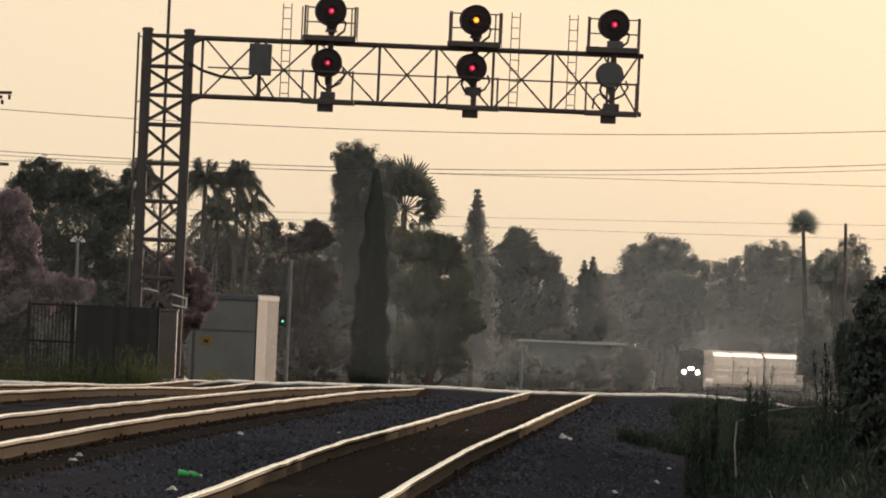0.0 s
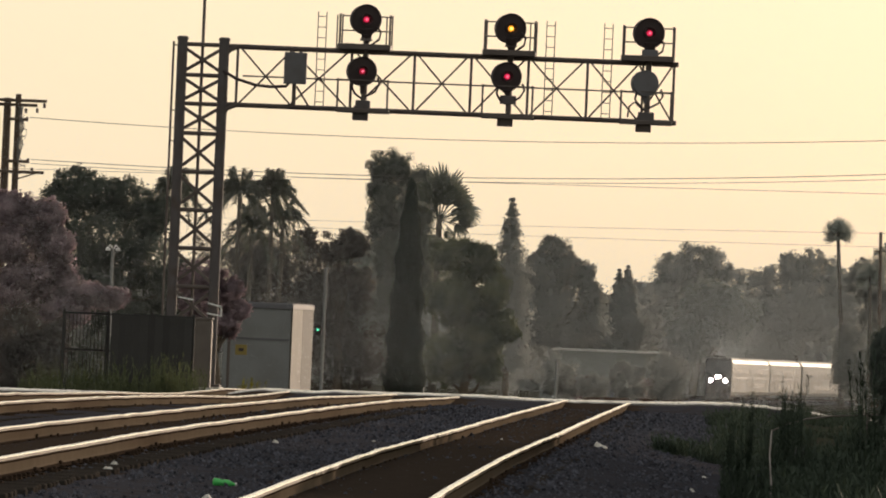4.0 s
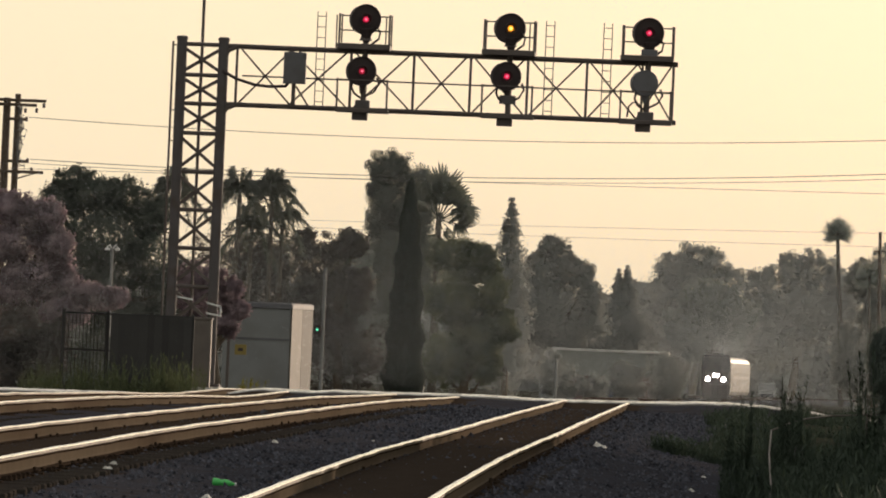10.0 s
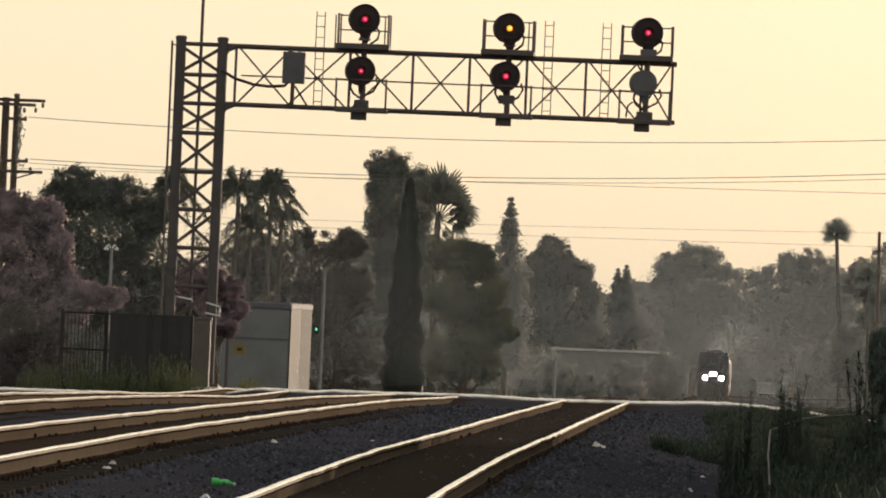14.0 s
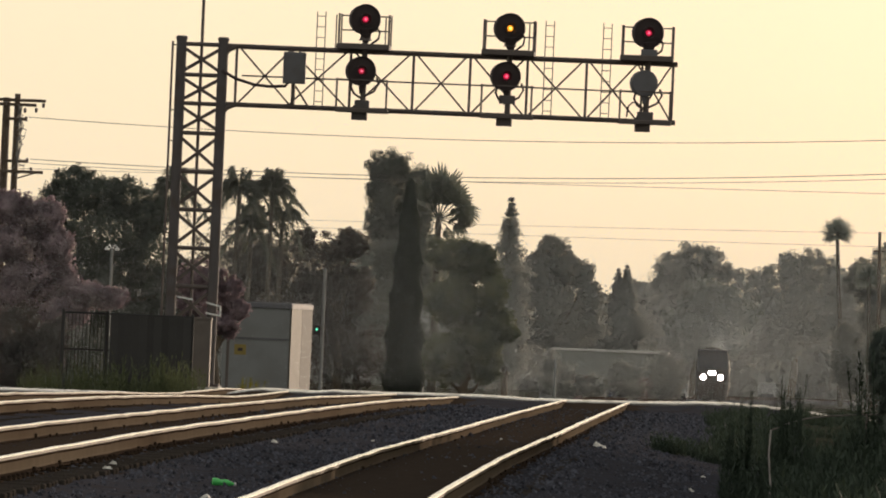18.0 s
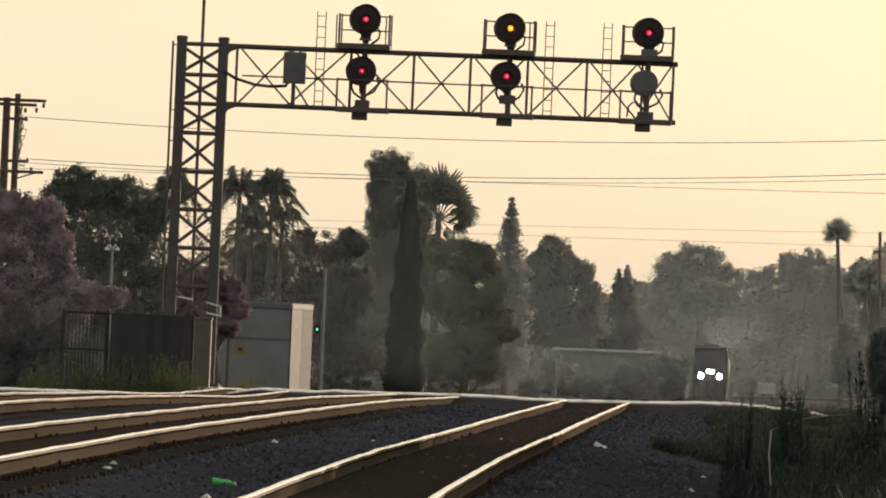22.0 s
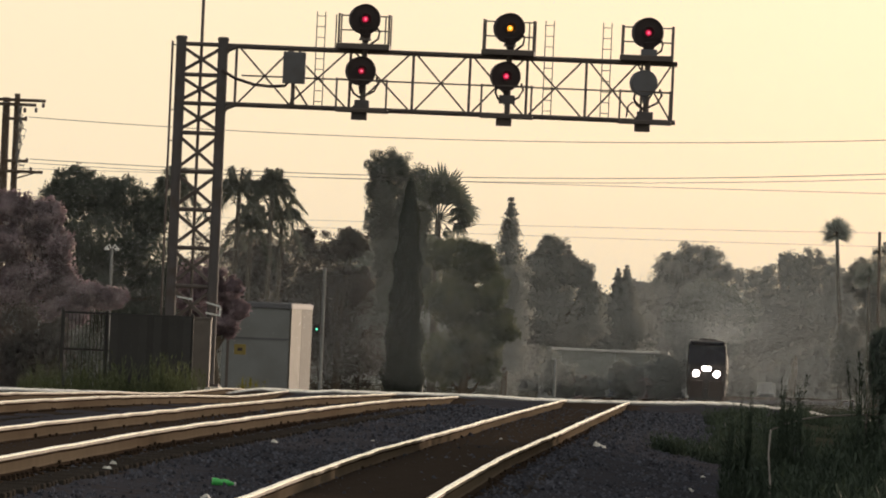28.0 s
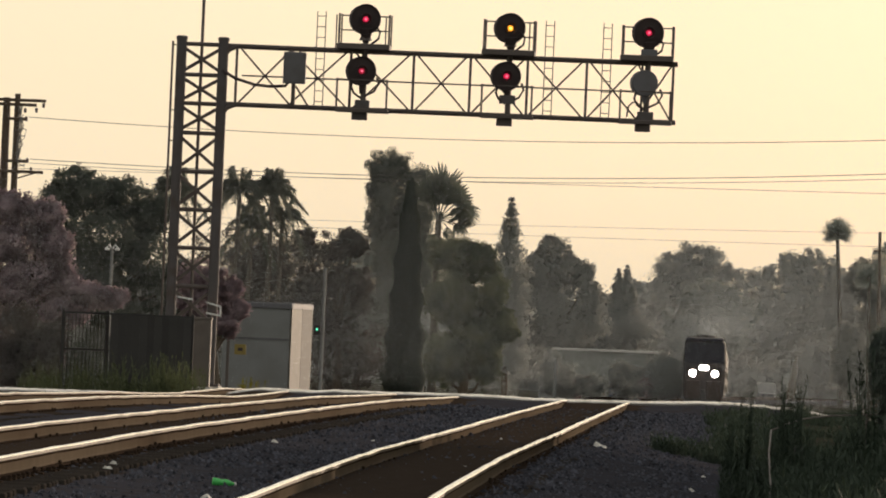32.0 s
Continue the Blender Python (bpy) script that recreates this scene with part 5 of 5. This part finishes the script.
haze_cloud("faint sunlit haze round the yard trees, made of pale specks", 150000, 247, -0.078, 0.016, 10.0, 0.0061, 64)

# ---- far buildings and small white things by the line ----
shed = thing("warehouse", (-12.4, 790, -5.3), "long low grey warehouse with a pale roof edge", "warehouse")
part("wall", Geo().box(0, 5, 2.85, 10.6, 8, 5.7), WAREHOUSE, shed)
part("roof", Geo().box(0, 5, 5.8, 11.0, 8.6, 0.2, c=0.05), ROOF_PALE, shed, "pale roof edge catching the light")
for x, w, mat in ((-4.2, 1.2, WAREHOUSE), (-2.4, 1.7, RED_PAINT), (0.6, 1.1, BLUE_PAINT), (3.4, 1.4, RED_PAINT)):
    part("loading_door", Geo().box(x, 0.96, 1.9, w, 0.1, 3.0, c=0.03), mat, shed)
for x, y, w, h, label in ((-7.6, 1010, 2.5, 2.6, "pale box truck parked beside the line"), (3.6, 1200, 2.6, 2.6, "pale box truck parked beyond the curve"), (-20.3, 900, 2.5, 2.4, "pale box truck standing by the warehouse")):
    z = ground_z(x, y)
    van = thing("box_truck", (x, y, z), label, "truck")
    part("cargo_box", Geo().box(0, 3.4, h / 2 + 1.1, w, 5.6, h, c=0.06), HUT_GREY, van)
    part("cab", Geo().box(0, -0.3, 1.45, w * 0.9, 1.7, 1.7, c=0.15), HUT_GREY, van)
    part("windscreen", Geo().box(0, -1.17, 1.85, w * 0.75, 0.04, 0.6, c=0.01), DARK_GLASS, van)
    part("bumper", Geo().box(0, -1.2, 0.6, w * 0.9, 0.12, 0.3, c=0.03), UNDERFRAME, van)
    for sx in (-1, 1):
        for wy in (0.0, 4.8):
            part("wheel", Geo().lathe([(0.25, -0.12), (0.45, -0.12), (0.45, 0.12), (0.25, 0.12)], pose(sx * (w / 2 - 0.2), wy, 0.45, 0, 90, 0), 14), UNDERFRAME, van)
cab = thing("electrical_cabinet", (-14.66, 380, -2.4), "small pale electrical cabinet by the trees", "cabinet")
part("body", Geo().box(0, 0, 1.1, 0.72, 0.5, 2.2, c=0.03), HUT_GREY, cab)
part("door", Geo().box(0, -0.26, 1.1, 0.6, 0.02, 1.9, c=0.01), HUT_GREY, cab)
marker = thing("marker_post", (-15.9, 380, -2.4), "pale square marker post by the trees", "post")
part("post", Geo().box(0, 0, 1.1, 0.22, 0.14, 2.2, c=0.02), HUT_GREY, marker)
mast = thing("marker_post", (-14.1, 640, -3.3), "tall pale trackside post", "post")
part("post", Geo().tube([(0, 0, 0), (0, 0, 3.2)], 0.1, 8), HUT_GREY, mast)


# ---- weeds, grass and litter near the camera ----
def stalks(name, at, label, count, height, spread, mat, seed, leafy=6, lean=0.2, category="weeds", blade=1.0):
    """A clump of upright stems with narrow leaves along them."""
    rng = random.Random(seed)
    g = Geo()
    for _ in range(count):
        a, d = rng.uniform(0, 6.28), spread * math.sqrt(rng.random())
        base = Vector((d * math.cos(a), d * math.sin(a), -0.1))
        h = height * rng.uniform(0.45, 1.0)
        tip = base + Vector((rng.gauss(0, lean) * h, rng.gauss(0, lean) * h, h))
        mid = base.lerp(tip, 0.5) + Vector((rng.gauss(0, 0.03), rng.gauss(0, 0.03), 0.05 * h))
        w = 0.004 + 0.004 * h
        g.add([base - Vector((w, 0, 0)), base + Vector((w, 0, 0)), mid + Vector((w, 0, 0)), mid - Vector((w, 0, 0)), tip], [(0, 1, 2, 3), (3, 2, 4)])
        for _ in range(leafy):
            u = rng.uniform(0.15, 0.98)
            p = base.lerp(mid, u * 2) if u < 0.5 else mid.lerp(tip, u * 2 - 1)
            b = rng.uniform(0, 6.28)
            r = rng.uniform(0.05, 0.13) * (1.2 - 0.6 * u) * (0.6 + 0.5 * height) * blade
            q = p + Vector((math.cos(b) * r, math.sin(b) * r, r * rng.uniform(0.5, 1.9)))
            s = Vector((-math.sin(b), math.cos(b), 0.3)) * r * 0.16
            m = p.lerp(q, 0.5)
            g.add([p, m - s, q, m + s], [(0, 1, 2, 3)])
    ob = solid(name, g, mat, label, category, kind="stuff", at=at)
    return ob


WEEDS = (
    (-0.12, 104, 1.4, 6, 0.06, 150), (0.02, 103, 1.5, 6, 0.06, 150), (0.14, 105, 1.55, 6, 0.06, 150), (0.24, 102, 1.0, 6, 0.08, 120), (0.5, 109, 1.7, 7, 0.10, 110), (0.66, 107, 1.6, 8, 0.12, 110), (0.9, 111, 1.2, 3, 0.1, 90),
    (-0.02, 100, 0.75, 40, 0.20, 8), (0.55, 108, 1.45, 16, 0.22, 14), (0.75, 110, 1.25, 30, 0.30, 10), (0.62, 96, 0.85, 70, 0.30, 9),
    (1.0, 98, 0.95, 80, 0.35, 9), (1.35, 95, 1.05, 90, 0.35, 9), (1.6, 100, 1.4, 60, 0.3, 10), (1.15, 88, 0.8, 80, 0.35, 9),
    (0.8, 84, 0.7, 70, 0.3, 9), (1.25, 80, 0.9, 80, 0.3, 9), (1.5, 86, 1.5, 40, 0.25, 12), (1.75, 92, 1.6, 60, 0.3, 12), (0.35, 92, 0.6, 60, 0.25, 9), (1.42, 100, 2.1, 9, 0.12, 100), (1.55, 101, 2.35, 8, 0.10, 110), (1.68, 103, 2.2, 9, 0.12, 100), (1.72, 97, 2.3, 8, 0.12, 110), (0.58, 108, 1.85, 8, 0.13, 110), (0.7, 109, 1.7, 8, 0.12, 100))
for i, (x, y, h, n, spread, leafy) in enumerate(WEEDS):
    z = max(ground_z(x, y), bed_z(x, y) if x < 0.3 else -9)
    stalks("weeds", (x, y, z), "tall dark weeds beside the ballast", n, h, spread, LEAF_WEED, 40 + i, leafy, 0.05 if leafy > 60 else 0.12, "weeds", 0.42 if leafy > 60 else 0.8)
for i, (x, y) in enumerate(((-1.15, 138), (-0.75, 140), (-0.35, 137), (-0.05, 141), (0.2, 136))):
    stalks("weeds", (x, y, bed_z(x, y) if x < 0.25 else ground_z(x, y)), "low dark green weeds on the ballast shoulder", 110, 0.42, 0.32, LEAF_WEED, 70 + i, 8, 0.3)
rnd = random.Random(22)
for i in range(80):
    y = rnd.uniform(122, 200)
    x = rnd.uniform(-0.4 if y > 150 else 0.3, 0.0175 * y)
    stalks("weeds", (x, y, bed_z(x, y) if x < 1.1 else ground_z(x, y)), "low dark weeds on the far bank", 60, rnd.uniform(0.25, 0.55), 0.4, LEAF_WEED, 400 + i, 7, 0.3)
rnd = random.Random(21)
for i in range(64):
    y = rnd.uniform(76, 122)
    x = rnd.uniform(0.0, 1.0) ** 0.8 * (0.022 * y) + 0.22 + 0.0012 * (y - 76)
    stalks("weeds", (x, y, ground_z(x, y)), "dense dark weeds on the bank", 55, rnd.uniform(0.55, 1.0) * (0.75 + 0.35 * x), 0.28, LEAF_WEED, 200 + i, 9, 0.16)
for i, x in enumerate(np.arange(-17.9, -13.9, 0.33)):
    stalks("grass_clump", (float(x), 212.6 + 0.5 * (i % 3), ground_z(float(x), 213)), "tall green grass in front of the fence", 90, 0.95 + 0.35 * math.sin(i * 2.1) + 0.45 * (i / 12), 0.36, LEAF_GRASS, 90 + i, 3, 0.14, "grass")
stalks("shrub", (-13.75, 236, ground_z(-13.75, 236)), "yellow-green shrub beside the relay case", 70, 1.25, 0.22, LEAF_YELLOW, 130, 12, 0.2, "shrub")
stalks("shrub", (-19.3, 234, ground_z(-19.3, 234)), "low yellowish shrub by the fence", 90, 0.9, 0.4, LEAF_YELLOW, 131, 10, 0.3, "shrub")

# a bent pipe barrier half hidden by weeds
barrier = thing("pipe_barrier", (0.42, 108, -0.75), "bent pale pipe barrier half hidden in weeds", "barrier")
part("top_rail", Geo().tube([(-0.02, 0, 1.17), (0.18, 2, 1.24), (0.42, 4, 1.30), (0.82, 7, 1.335), (1.35, 10, 1.35), (2.1, 14, 1.36)], 0.012, 8), BROWN_PANEL, barrier, smooth=True)
part("post", Geo().tube([(-0.04, -11, 0.2), (-0.03, -8, 0.62), (-0.05, -4, 0.92), (-0.02, 0, 1.17)], 0.012, 8), STEEL_DARK, barrier, "bent pale end post", smooth=True)
part("post", Geo().tube([(1.35, 10, 0), (1.35, 10, 1.35)], 0.025, 8), STEEL_DARK, barrier)

# green bottle, scraps
bottle = thing("plastic_bottle", (0, 0, 0), "crumpled green plastic bottle lying on the ballast", "bottle", m=pose(-5.06, 83.2, bed_z(-5.06, 83.2) + 0.045, 0, 95, 12))
part("body", Geo().lathe([(0.026, -0.11), (0.038, -0.105), (0.036, -0.05), (0.026, -0.02), (0.038, 0.01), (0.034, 0.05), (0.016, 0.09), (0.013, 0.11)], Matrix.Identity(4), 16), GREEN_PLASTIC, bottle, smooth=True)
part("cap", Geo().lathe([(0.016, 0.11), (0.016, 0.13)], Matrix.Identity(4), 12), WHITE_PAINT, bottle)
rnd = random.Random(8)
for x, y, s in ((-6.42, 87, 0.085), (-6.3, 84.5, 0.09), (-2.15, 128, 0.11), (-2.05, 127.5, 0.08), (-0.5, 121, 0.06), (-6.1, 111, 0.06), (-5.2, 120, 0.05), (-1.3, 150, 0.05), (-4.9, 78, 0.06), (0.3, 115, 0.07), (-1.0, 96, 0.05), (-0.6, 108, 0.06), (-3.5, 110, 0.04), (-3.3, 120, 0.04), (-3.6, 128, 0.05), (-3.2, 99, 0.04)):
    g = Geo()
    n = 7
    g.v = [(s * rnd.uniform(0.6, 1.1) * math.cos(6.28 * k / n), s * rnd.uniform(0.5, 0.9) * math.sin(6.28 * k / n), 0.0) for k in range(n)] + [(s * 0.5 * rnd.uniform(0.3, 1) * math.cos(6.28 * k / n), s * 0.4 * math.sin(6.28 * k / n), s * rnd.uniform(0.4, 0.8)) for k in range(n)]
    g.f = [(k, (k + 1) % n, n + (k + 1) % n, n + k) for k in range(n)] + [tuple(range(n, 2 * n))]
    solid("litter_scrap", g, LITTER_WHITE, "crumpled white scrap lying on the ballast", "litter", "scraps on the ballast", at=(x, y, bed_z(x, y)))

# ---- loose ballast stones on the nearest stretch ----
rng = np.random.default_rng(3)
N = 46000
sx, sy = rng.uniform(-9.6, 0.9, N), 60 + 138 * rng.uniform(0, 1, N) ** 1.5
size = rng.uniform(0.016, 0.038, N) * (0.8 + 0.004 * (sy - 60)) * np.where(rng.random(N) > 0.97, 1.7, 1.0)
unit = np.array([(1, 0, 0), (-0.5, 0.85, 0), (-0.5, -0.85, 0), (0.3, 0.2, 0.9), (-0.2, -0.3, 0.8)])
spin = rng.uniform(0, 6.28, N)
verts = unit[None] * size[:, None, None] * rng.uniform(0.6, 1.4, (N, 5, 3))
cs, sn = np.cos(spin)[:, None], np.sin(spin)[:, None]
vx, vy = verts[:, :, 0] * cs - verts[:, :, 1] * sn, verts[:, :, 0] * sn + verts[:, :, 1] * cs
sz = np.array([bed_z(a, b) for a, b in zip(sx, sy)])
verts = np.stack([vx + sx[:, None], vy + sy[:, None], verts[:, :, 2] + sz[:, None] - 0.006], axis=2).reshape(-1, 3)
tri = np.array([(0, 1, 4), (1, 2, 4), (2, 0, 4), (0, 1, 3), (1, 4, 3), (4, 0, 3)])
faces = (np.arange(N)[:, None, None] * 5 + tri[None]).reshape(-1, 3)
stones = bpy.data.meshes.new("ballast_stones")
stones.from_pydata(verts.tolist(), [], faces.tolist())
stones.materials.append(STONE)
tagged(new("ballast_stones", stones), "loose angular grey ballast stones", "ballast", kind="stuff")


# ---- the train ----
def extruded(profile, y0, y1, taper=0.0):
    """A closed (x, z) outline drawn along the car."""
    n = len(profile)
    g = Geo()
    for y, s in ((y0, 1 - taper), (y0 + 0.25, 1.0), (y1 - 0.25, 1.0), (y1, 1 - taper)):
        g.v += [(x * s, y, 2.4 + (z - 2.4) * s) for x, z in profile]
    g.f = [(j * n + i, j * n + n + i, j * n + n + (i + 1) % n, j * n + (i + 1) % n) for j in range(3) for i in range(n)]
    g.f += [tuple(range(n)), tuple(range(4 * n - 1, 3 * n - 1, -1))]
    return g


def bogie(parent, y):
    truck = part("bogie", Geo().box(-0.95, y, 0.55, 0.16, 3.4, 0.3, c=0.03).box(0.95, y, 0.55, 0.16, 3.4, 0.3, c=0.03).box(0, y, 0.6, 2.0, 0.5, 0.25), UNDERFRAME, parent)
    for dy in (-1.25, 1.25):
        part("wheelset", Geo().lathe([(0.3, -0.07), (0.48, -0.07), (0.46, 0.07), (0.3, 0.07)], pose(-0.76, y + dy, 0.46, 0, 90, 0), 18).lathe([(0.3, -0.07), (0.46, -0.07), (0.48, 0.07), (0.3, 0.07)], pose(0.76, y + dy, 0.46, 0, 90, 0), 18).tube([(-0.8, y + dy, 0.46), (0.8, y + dy, 0.46)], 0.08, 8), STEEL_DARK, truck)


loco = thing("locomotive", (0, 0, 0), "dark-fronted diesel locomotive with three lit headlights", "locomotive")
loco.scale = (1, 1, 1.045)
hood = Geo()
side = [(-10.70, 0.45), (-10.78, 1.6), (-10.72, 2.5), (-10.45, 2.95), (-9.85, 4.25), (-9.45, 4.62), (-8.5, 4.72), (10.4, 4.72), (10.7, 4.5), (10.7, 0.45)]
n = len(side)
for x, s in ((-1.52, 0.90), (-1.30, 1.0), (1.30, 1.0), (1.52, 0.90)):
    hood.v += [(x, y * (1 if s == 1 else 0.985), 0.45 + (z - 0.45) * s) for y, z in side]
hood.f = [(j * n + i, j * n + (i + 1) % n, j * n + n + (i + 1) % n, j * n + n + i) for j in range(3) for i in range(n)]
hood.f += [tuple(range(n - 1, -1, -1)), tuple(range(3 * n, 4 * n))]
part("body", hood, LOCO_PALE, loco, "silver-grey car body")
part("windscreen", Geo().box(0, 0, 0, 2.94, 0.06, 1.62, pose(0, -10.17, 3.60, -24.8, 0, 0), c=0.02), DARK_GLASS, loco, "dark raked windscreen")
part("roof_visor", Geo().box(0, -9.62, 4.55, 2.9, 0.8, 0.14, c=0.03), LOCO_BLUE, loco)
part("nose_panel", Geo().box(0, -10.80, 1.75, 2.7, 0.06, 1.75, c=0.02), LOCO_PALE, loco, "dull grey nose panel")
for x in (-0.78, 0.78):
    part("nose_guard", Geo().box(x, -10.86, 0.98, 1.12, 0.16, 1.3, c=0.07), NOSE_RED, loco, "dark red-brown guard under a ditch light")
part("pilot", Geo().box(0, -10.75, 0.42, 2.7, 0.25, 0.62, c=0.06), UNDERFRAME, loco, "black pilot plate")
part("coupler", Geo().box(0, -11.0, 0.85, 0.3, 0.5, 0.3, c=0.05), UNDERFRAME, loco)
for x in (-0.83, 0.83):
    lamp_box = part("ditch_light", Geo().box(x, -10.86, 2.13, 0.66, 0.12, 0.62, c=0.04), UNDERFRAME, loco)
    part("lens", Geo().lathe([(0.26, 0), (0.26, 0.04), (0.18, 0.07)], pose(x, -10.92, 2.13, 90, 0, 0), 18), HEADLIGHT, lamp_box, "bright lit ditch light")
lamp_box = part("headlight", Geo().box(0, -10.80, 2.53, 1.0, 0.14, 0.5, c=0.04), UNDERFRAME, loco)
for x in (-0.17, 0.17):
    part("lens", Geo().lathe([(0.19, 0), (0.19, 0.04), (0.13, 0.07)], pose(x, -10.88, 2.53, 90, 0, 0), 18), HEADLIGHT, lamp_box, "bright lit headlight")
for x in (-1.53, 1.53):
    part("side_stripe", Geo().box(x, 0.8, 1.25, 0.03, 18.6, 0.5), LOCO_BLUE, loco, "dark blue band along the side")
    part("cab_window", Geo().box(x, -8.4, 3.3, 0.03, 1.0, 0.8), DARK_GLASS, loco)
    part("cab_door", Geo().box(x, -7.2, 2.5, 0.03, 0.7, 2.4), LOCO_PALE, loco)
    part("grab_rail", Geo().tube([(x * 1.03, -7.7, 1.0), (x * 1.03, -7.7, 3.2)], 0.02, 6), STEEL_DARK, loco)
    for i in range(4):
        part("grille", Geo().box(x, -3 + i * 2.6, 3.5, 0.03, 1.8, 1.0), UNDERFRAME, loco)
for y in (-4.0, 1.0, 6.0):
    part("roof_fan", Geo().lathe([(0.7, 0), (0.7, 0.16), (0.55, 0.2)], pose(0, y, 4.7), 18), UNDERFRAME, loco)
part("fuel_tank", Geo().box(0, 0, 0.65, 2.4, 5.0, 0.8, c=0.1), UNDERFRAME, loco)
bogie(loco, -6.6)
bogie(loco, 6.6)

SECTION = [(-1.30, 0.45), (-1.50, 0.85), (-1.52, 3.6), (-1.42, 4.15), (-1.15, 4.55), (-0.6, 4.80), (0.6, 4.80), (1.15, 4.55), (1.42, 4.15), (1.52, 3.6), (1.50, 0.85), (1.30, 0.45)]
coach = thing("passenger_coach", (0, 0, 0), "pale two-level passenger coach, sunlit on one side", "railway coach", "coaches of the train")
coach.scale = (1, 1, 1.045)
part("body", extruded(SECTION, -12.9, 12.9, 0.04), COACH_SILVER, coach)
roof = [(-1.43, 4.16), (-1.16, 4.57), (-0.6, 4.83), (0.6, 4.83), (1.16, 4.57), (1.43, 4.16), (1.15, 4.45), (0.6, 4.7), (-0.6, 4.7), (-1.15, 4.45)]
part("roof", extruded(roof, -12.5, 12.5), COACH_ROOF, coach, "bright silver roof")
for x in (-1.525, 1.525):
    for i in range(9):
        part("window", Geo().box(x, -9.6 + i * 2.4, 3.35, 0.03, 1.6, 0.65, c=0.005), COACH_GLASS, coach)
    for i in range(5):
        part("lower_window", Geo().box(x, -5.0 + i * 2.5, 1.55, 0.03, 1.7, 0.6, c=0.005), COACH_GLASS, coach)
    for y in (-8.0, 8.0):
        part("door", Geo().box(x, y, 1.75, 0.035, 1.5, 2.0, c=0.005), COACH_SILVER, coach)
    part("side_band", Geo().box(x, 0, 2.5, 0.02, 25.0, 0.18), LOCO_BLUE, coach)
part("end_door", Geo().box(0, -12.92, 1.9, 0.9, 0.04, 2.1).box(0, 12.92, 1.9, 0.9, 0.04, 2.1), LOCO_BLUE, coach)
bogie(coach, -9.0)
bogie(coach, 9.0)
train = [(loco, 10.8, 6.6)] + [(coach if i == 0 else copy_thing(coach, Matrix.Identity(4)), 21.6 + 13.2 + i * 26.2, 9.0) for i in range(5)]


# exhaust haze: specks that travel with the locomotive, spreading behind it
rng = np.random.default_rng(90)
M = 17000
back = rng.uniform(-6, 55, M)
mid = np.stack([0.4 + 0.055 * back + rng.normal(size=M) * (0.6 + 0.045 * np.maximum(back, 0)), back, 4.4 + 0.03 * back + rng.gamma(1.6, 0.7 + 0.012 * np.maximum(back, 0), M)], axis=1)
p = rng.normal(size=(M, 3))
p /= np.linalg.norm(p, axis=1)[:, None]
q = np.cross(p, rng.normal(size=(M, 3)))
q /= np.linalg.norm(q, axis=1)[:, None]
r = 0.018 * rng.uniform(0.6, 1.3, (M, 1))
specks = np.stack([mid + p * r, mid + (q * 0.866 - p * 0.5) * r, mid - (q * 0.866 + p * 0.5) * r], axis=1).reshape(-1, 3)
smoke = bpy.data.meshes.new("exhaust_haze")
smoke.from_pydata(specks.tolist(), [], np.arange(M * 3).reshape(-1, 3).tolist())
smoke.materials.append(HAZE_SPECK)
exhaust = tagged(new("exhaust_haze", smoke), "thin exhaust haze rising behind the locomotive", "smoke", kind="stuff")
train.append((exhaust, 10.8, 6.6))


# ---- movement ----
NOSE_START, SPEED = 1036.0, 12.7


def on_line(y):
    return Vector((TRACK_X[0] + bend(y), y, grade(y)))


def motions():
    """The train comes off the far curve and up the grade; each car turns with its own two bogies."""
    for car, back, half in train:
        rows = []
        for i in range(33):
            middle = NOSE_START - SPEED * i + back
            a, b = on_line(middle - half), on_line(middle + half)
            way = b - a
            turn = math.degrees(math.atan2(-way.x, way.y))
            tilt = math.degrees(math.atan2(way.z, math.hypot(way.x, way.y)))
            mid = (a + b) / 2
            rows.append((float(i), pose(mid.x, mid.y, mid.z, tilt, 0, turn)))
        walk(car, rows)


motions()
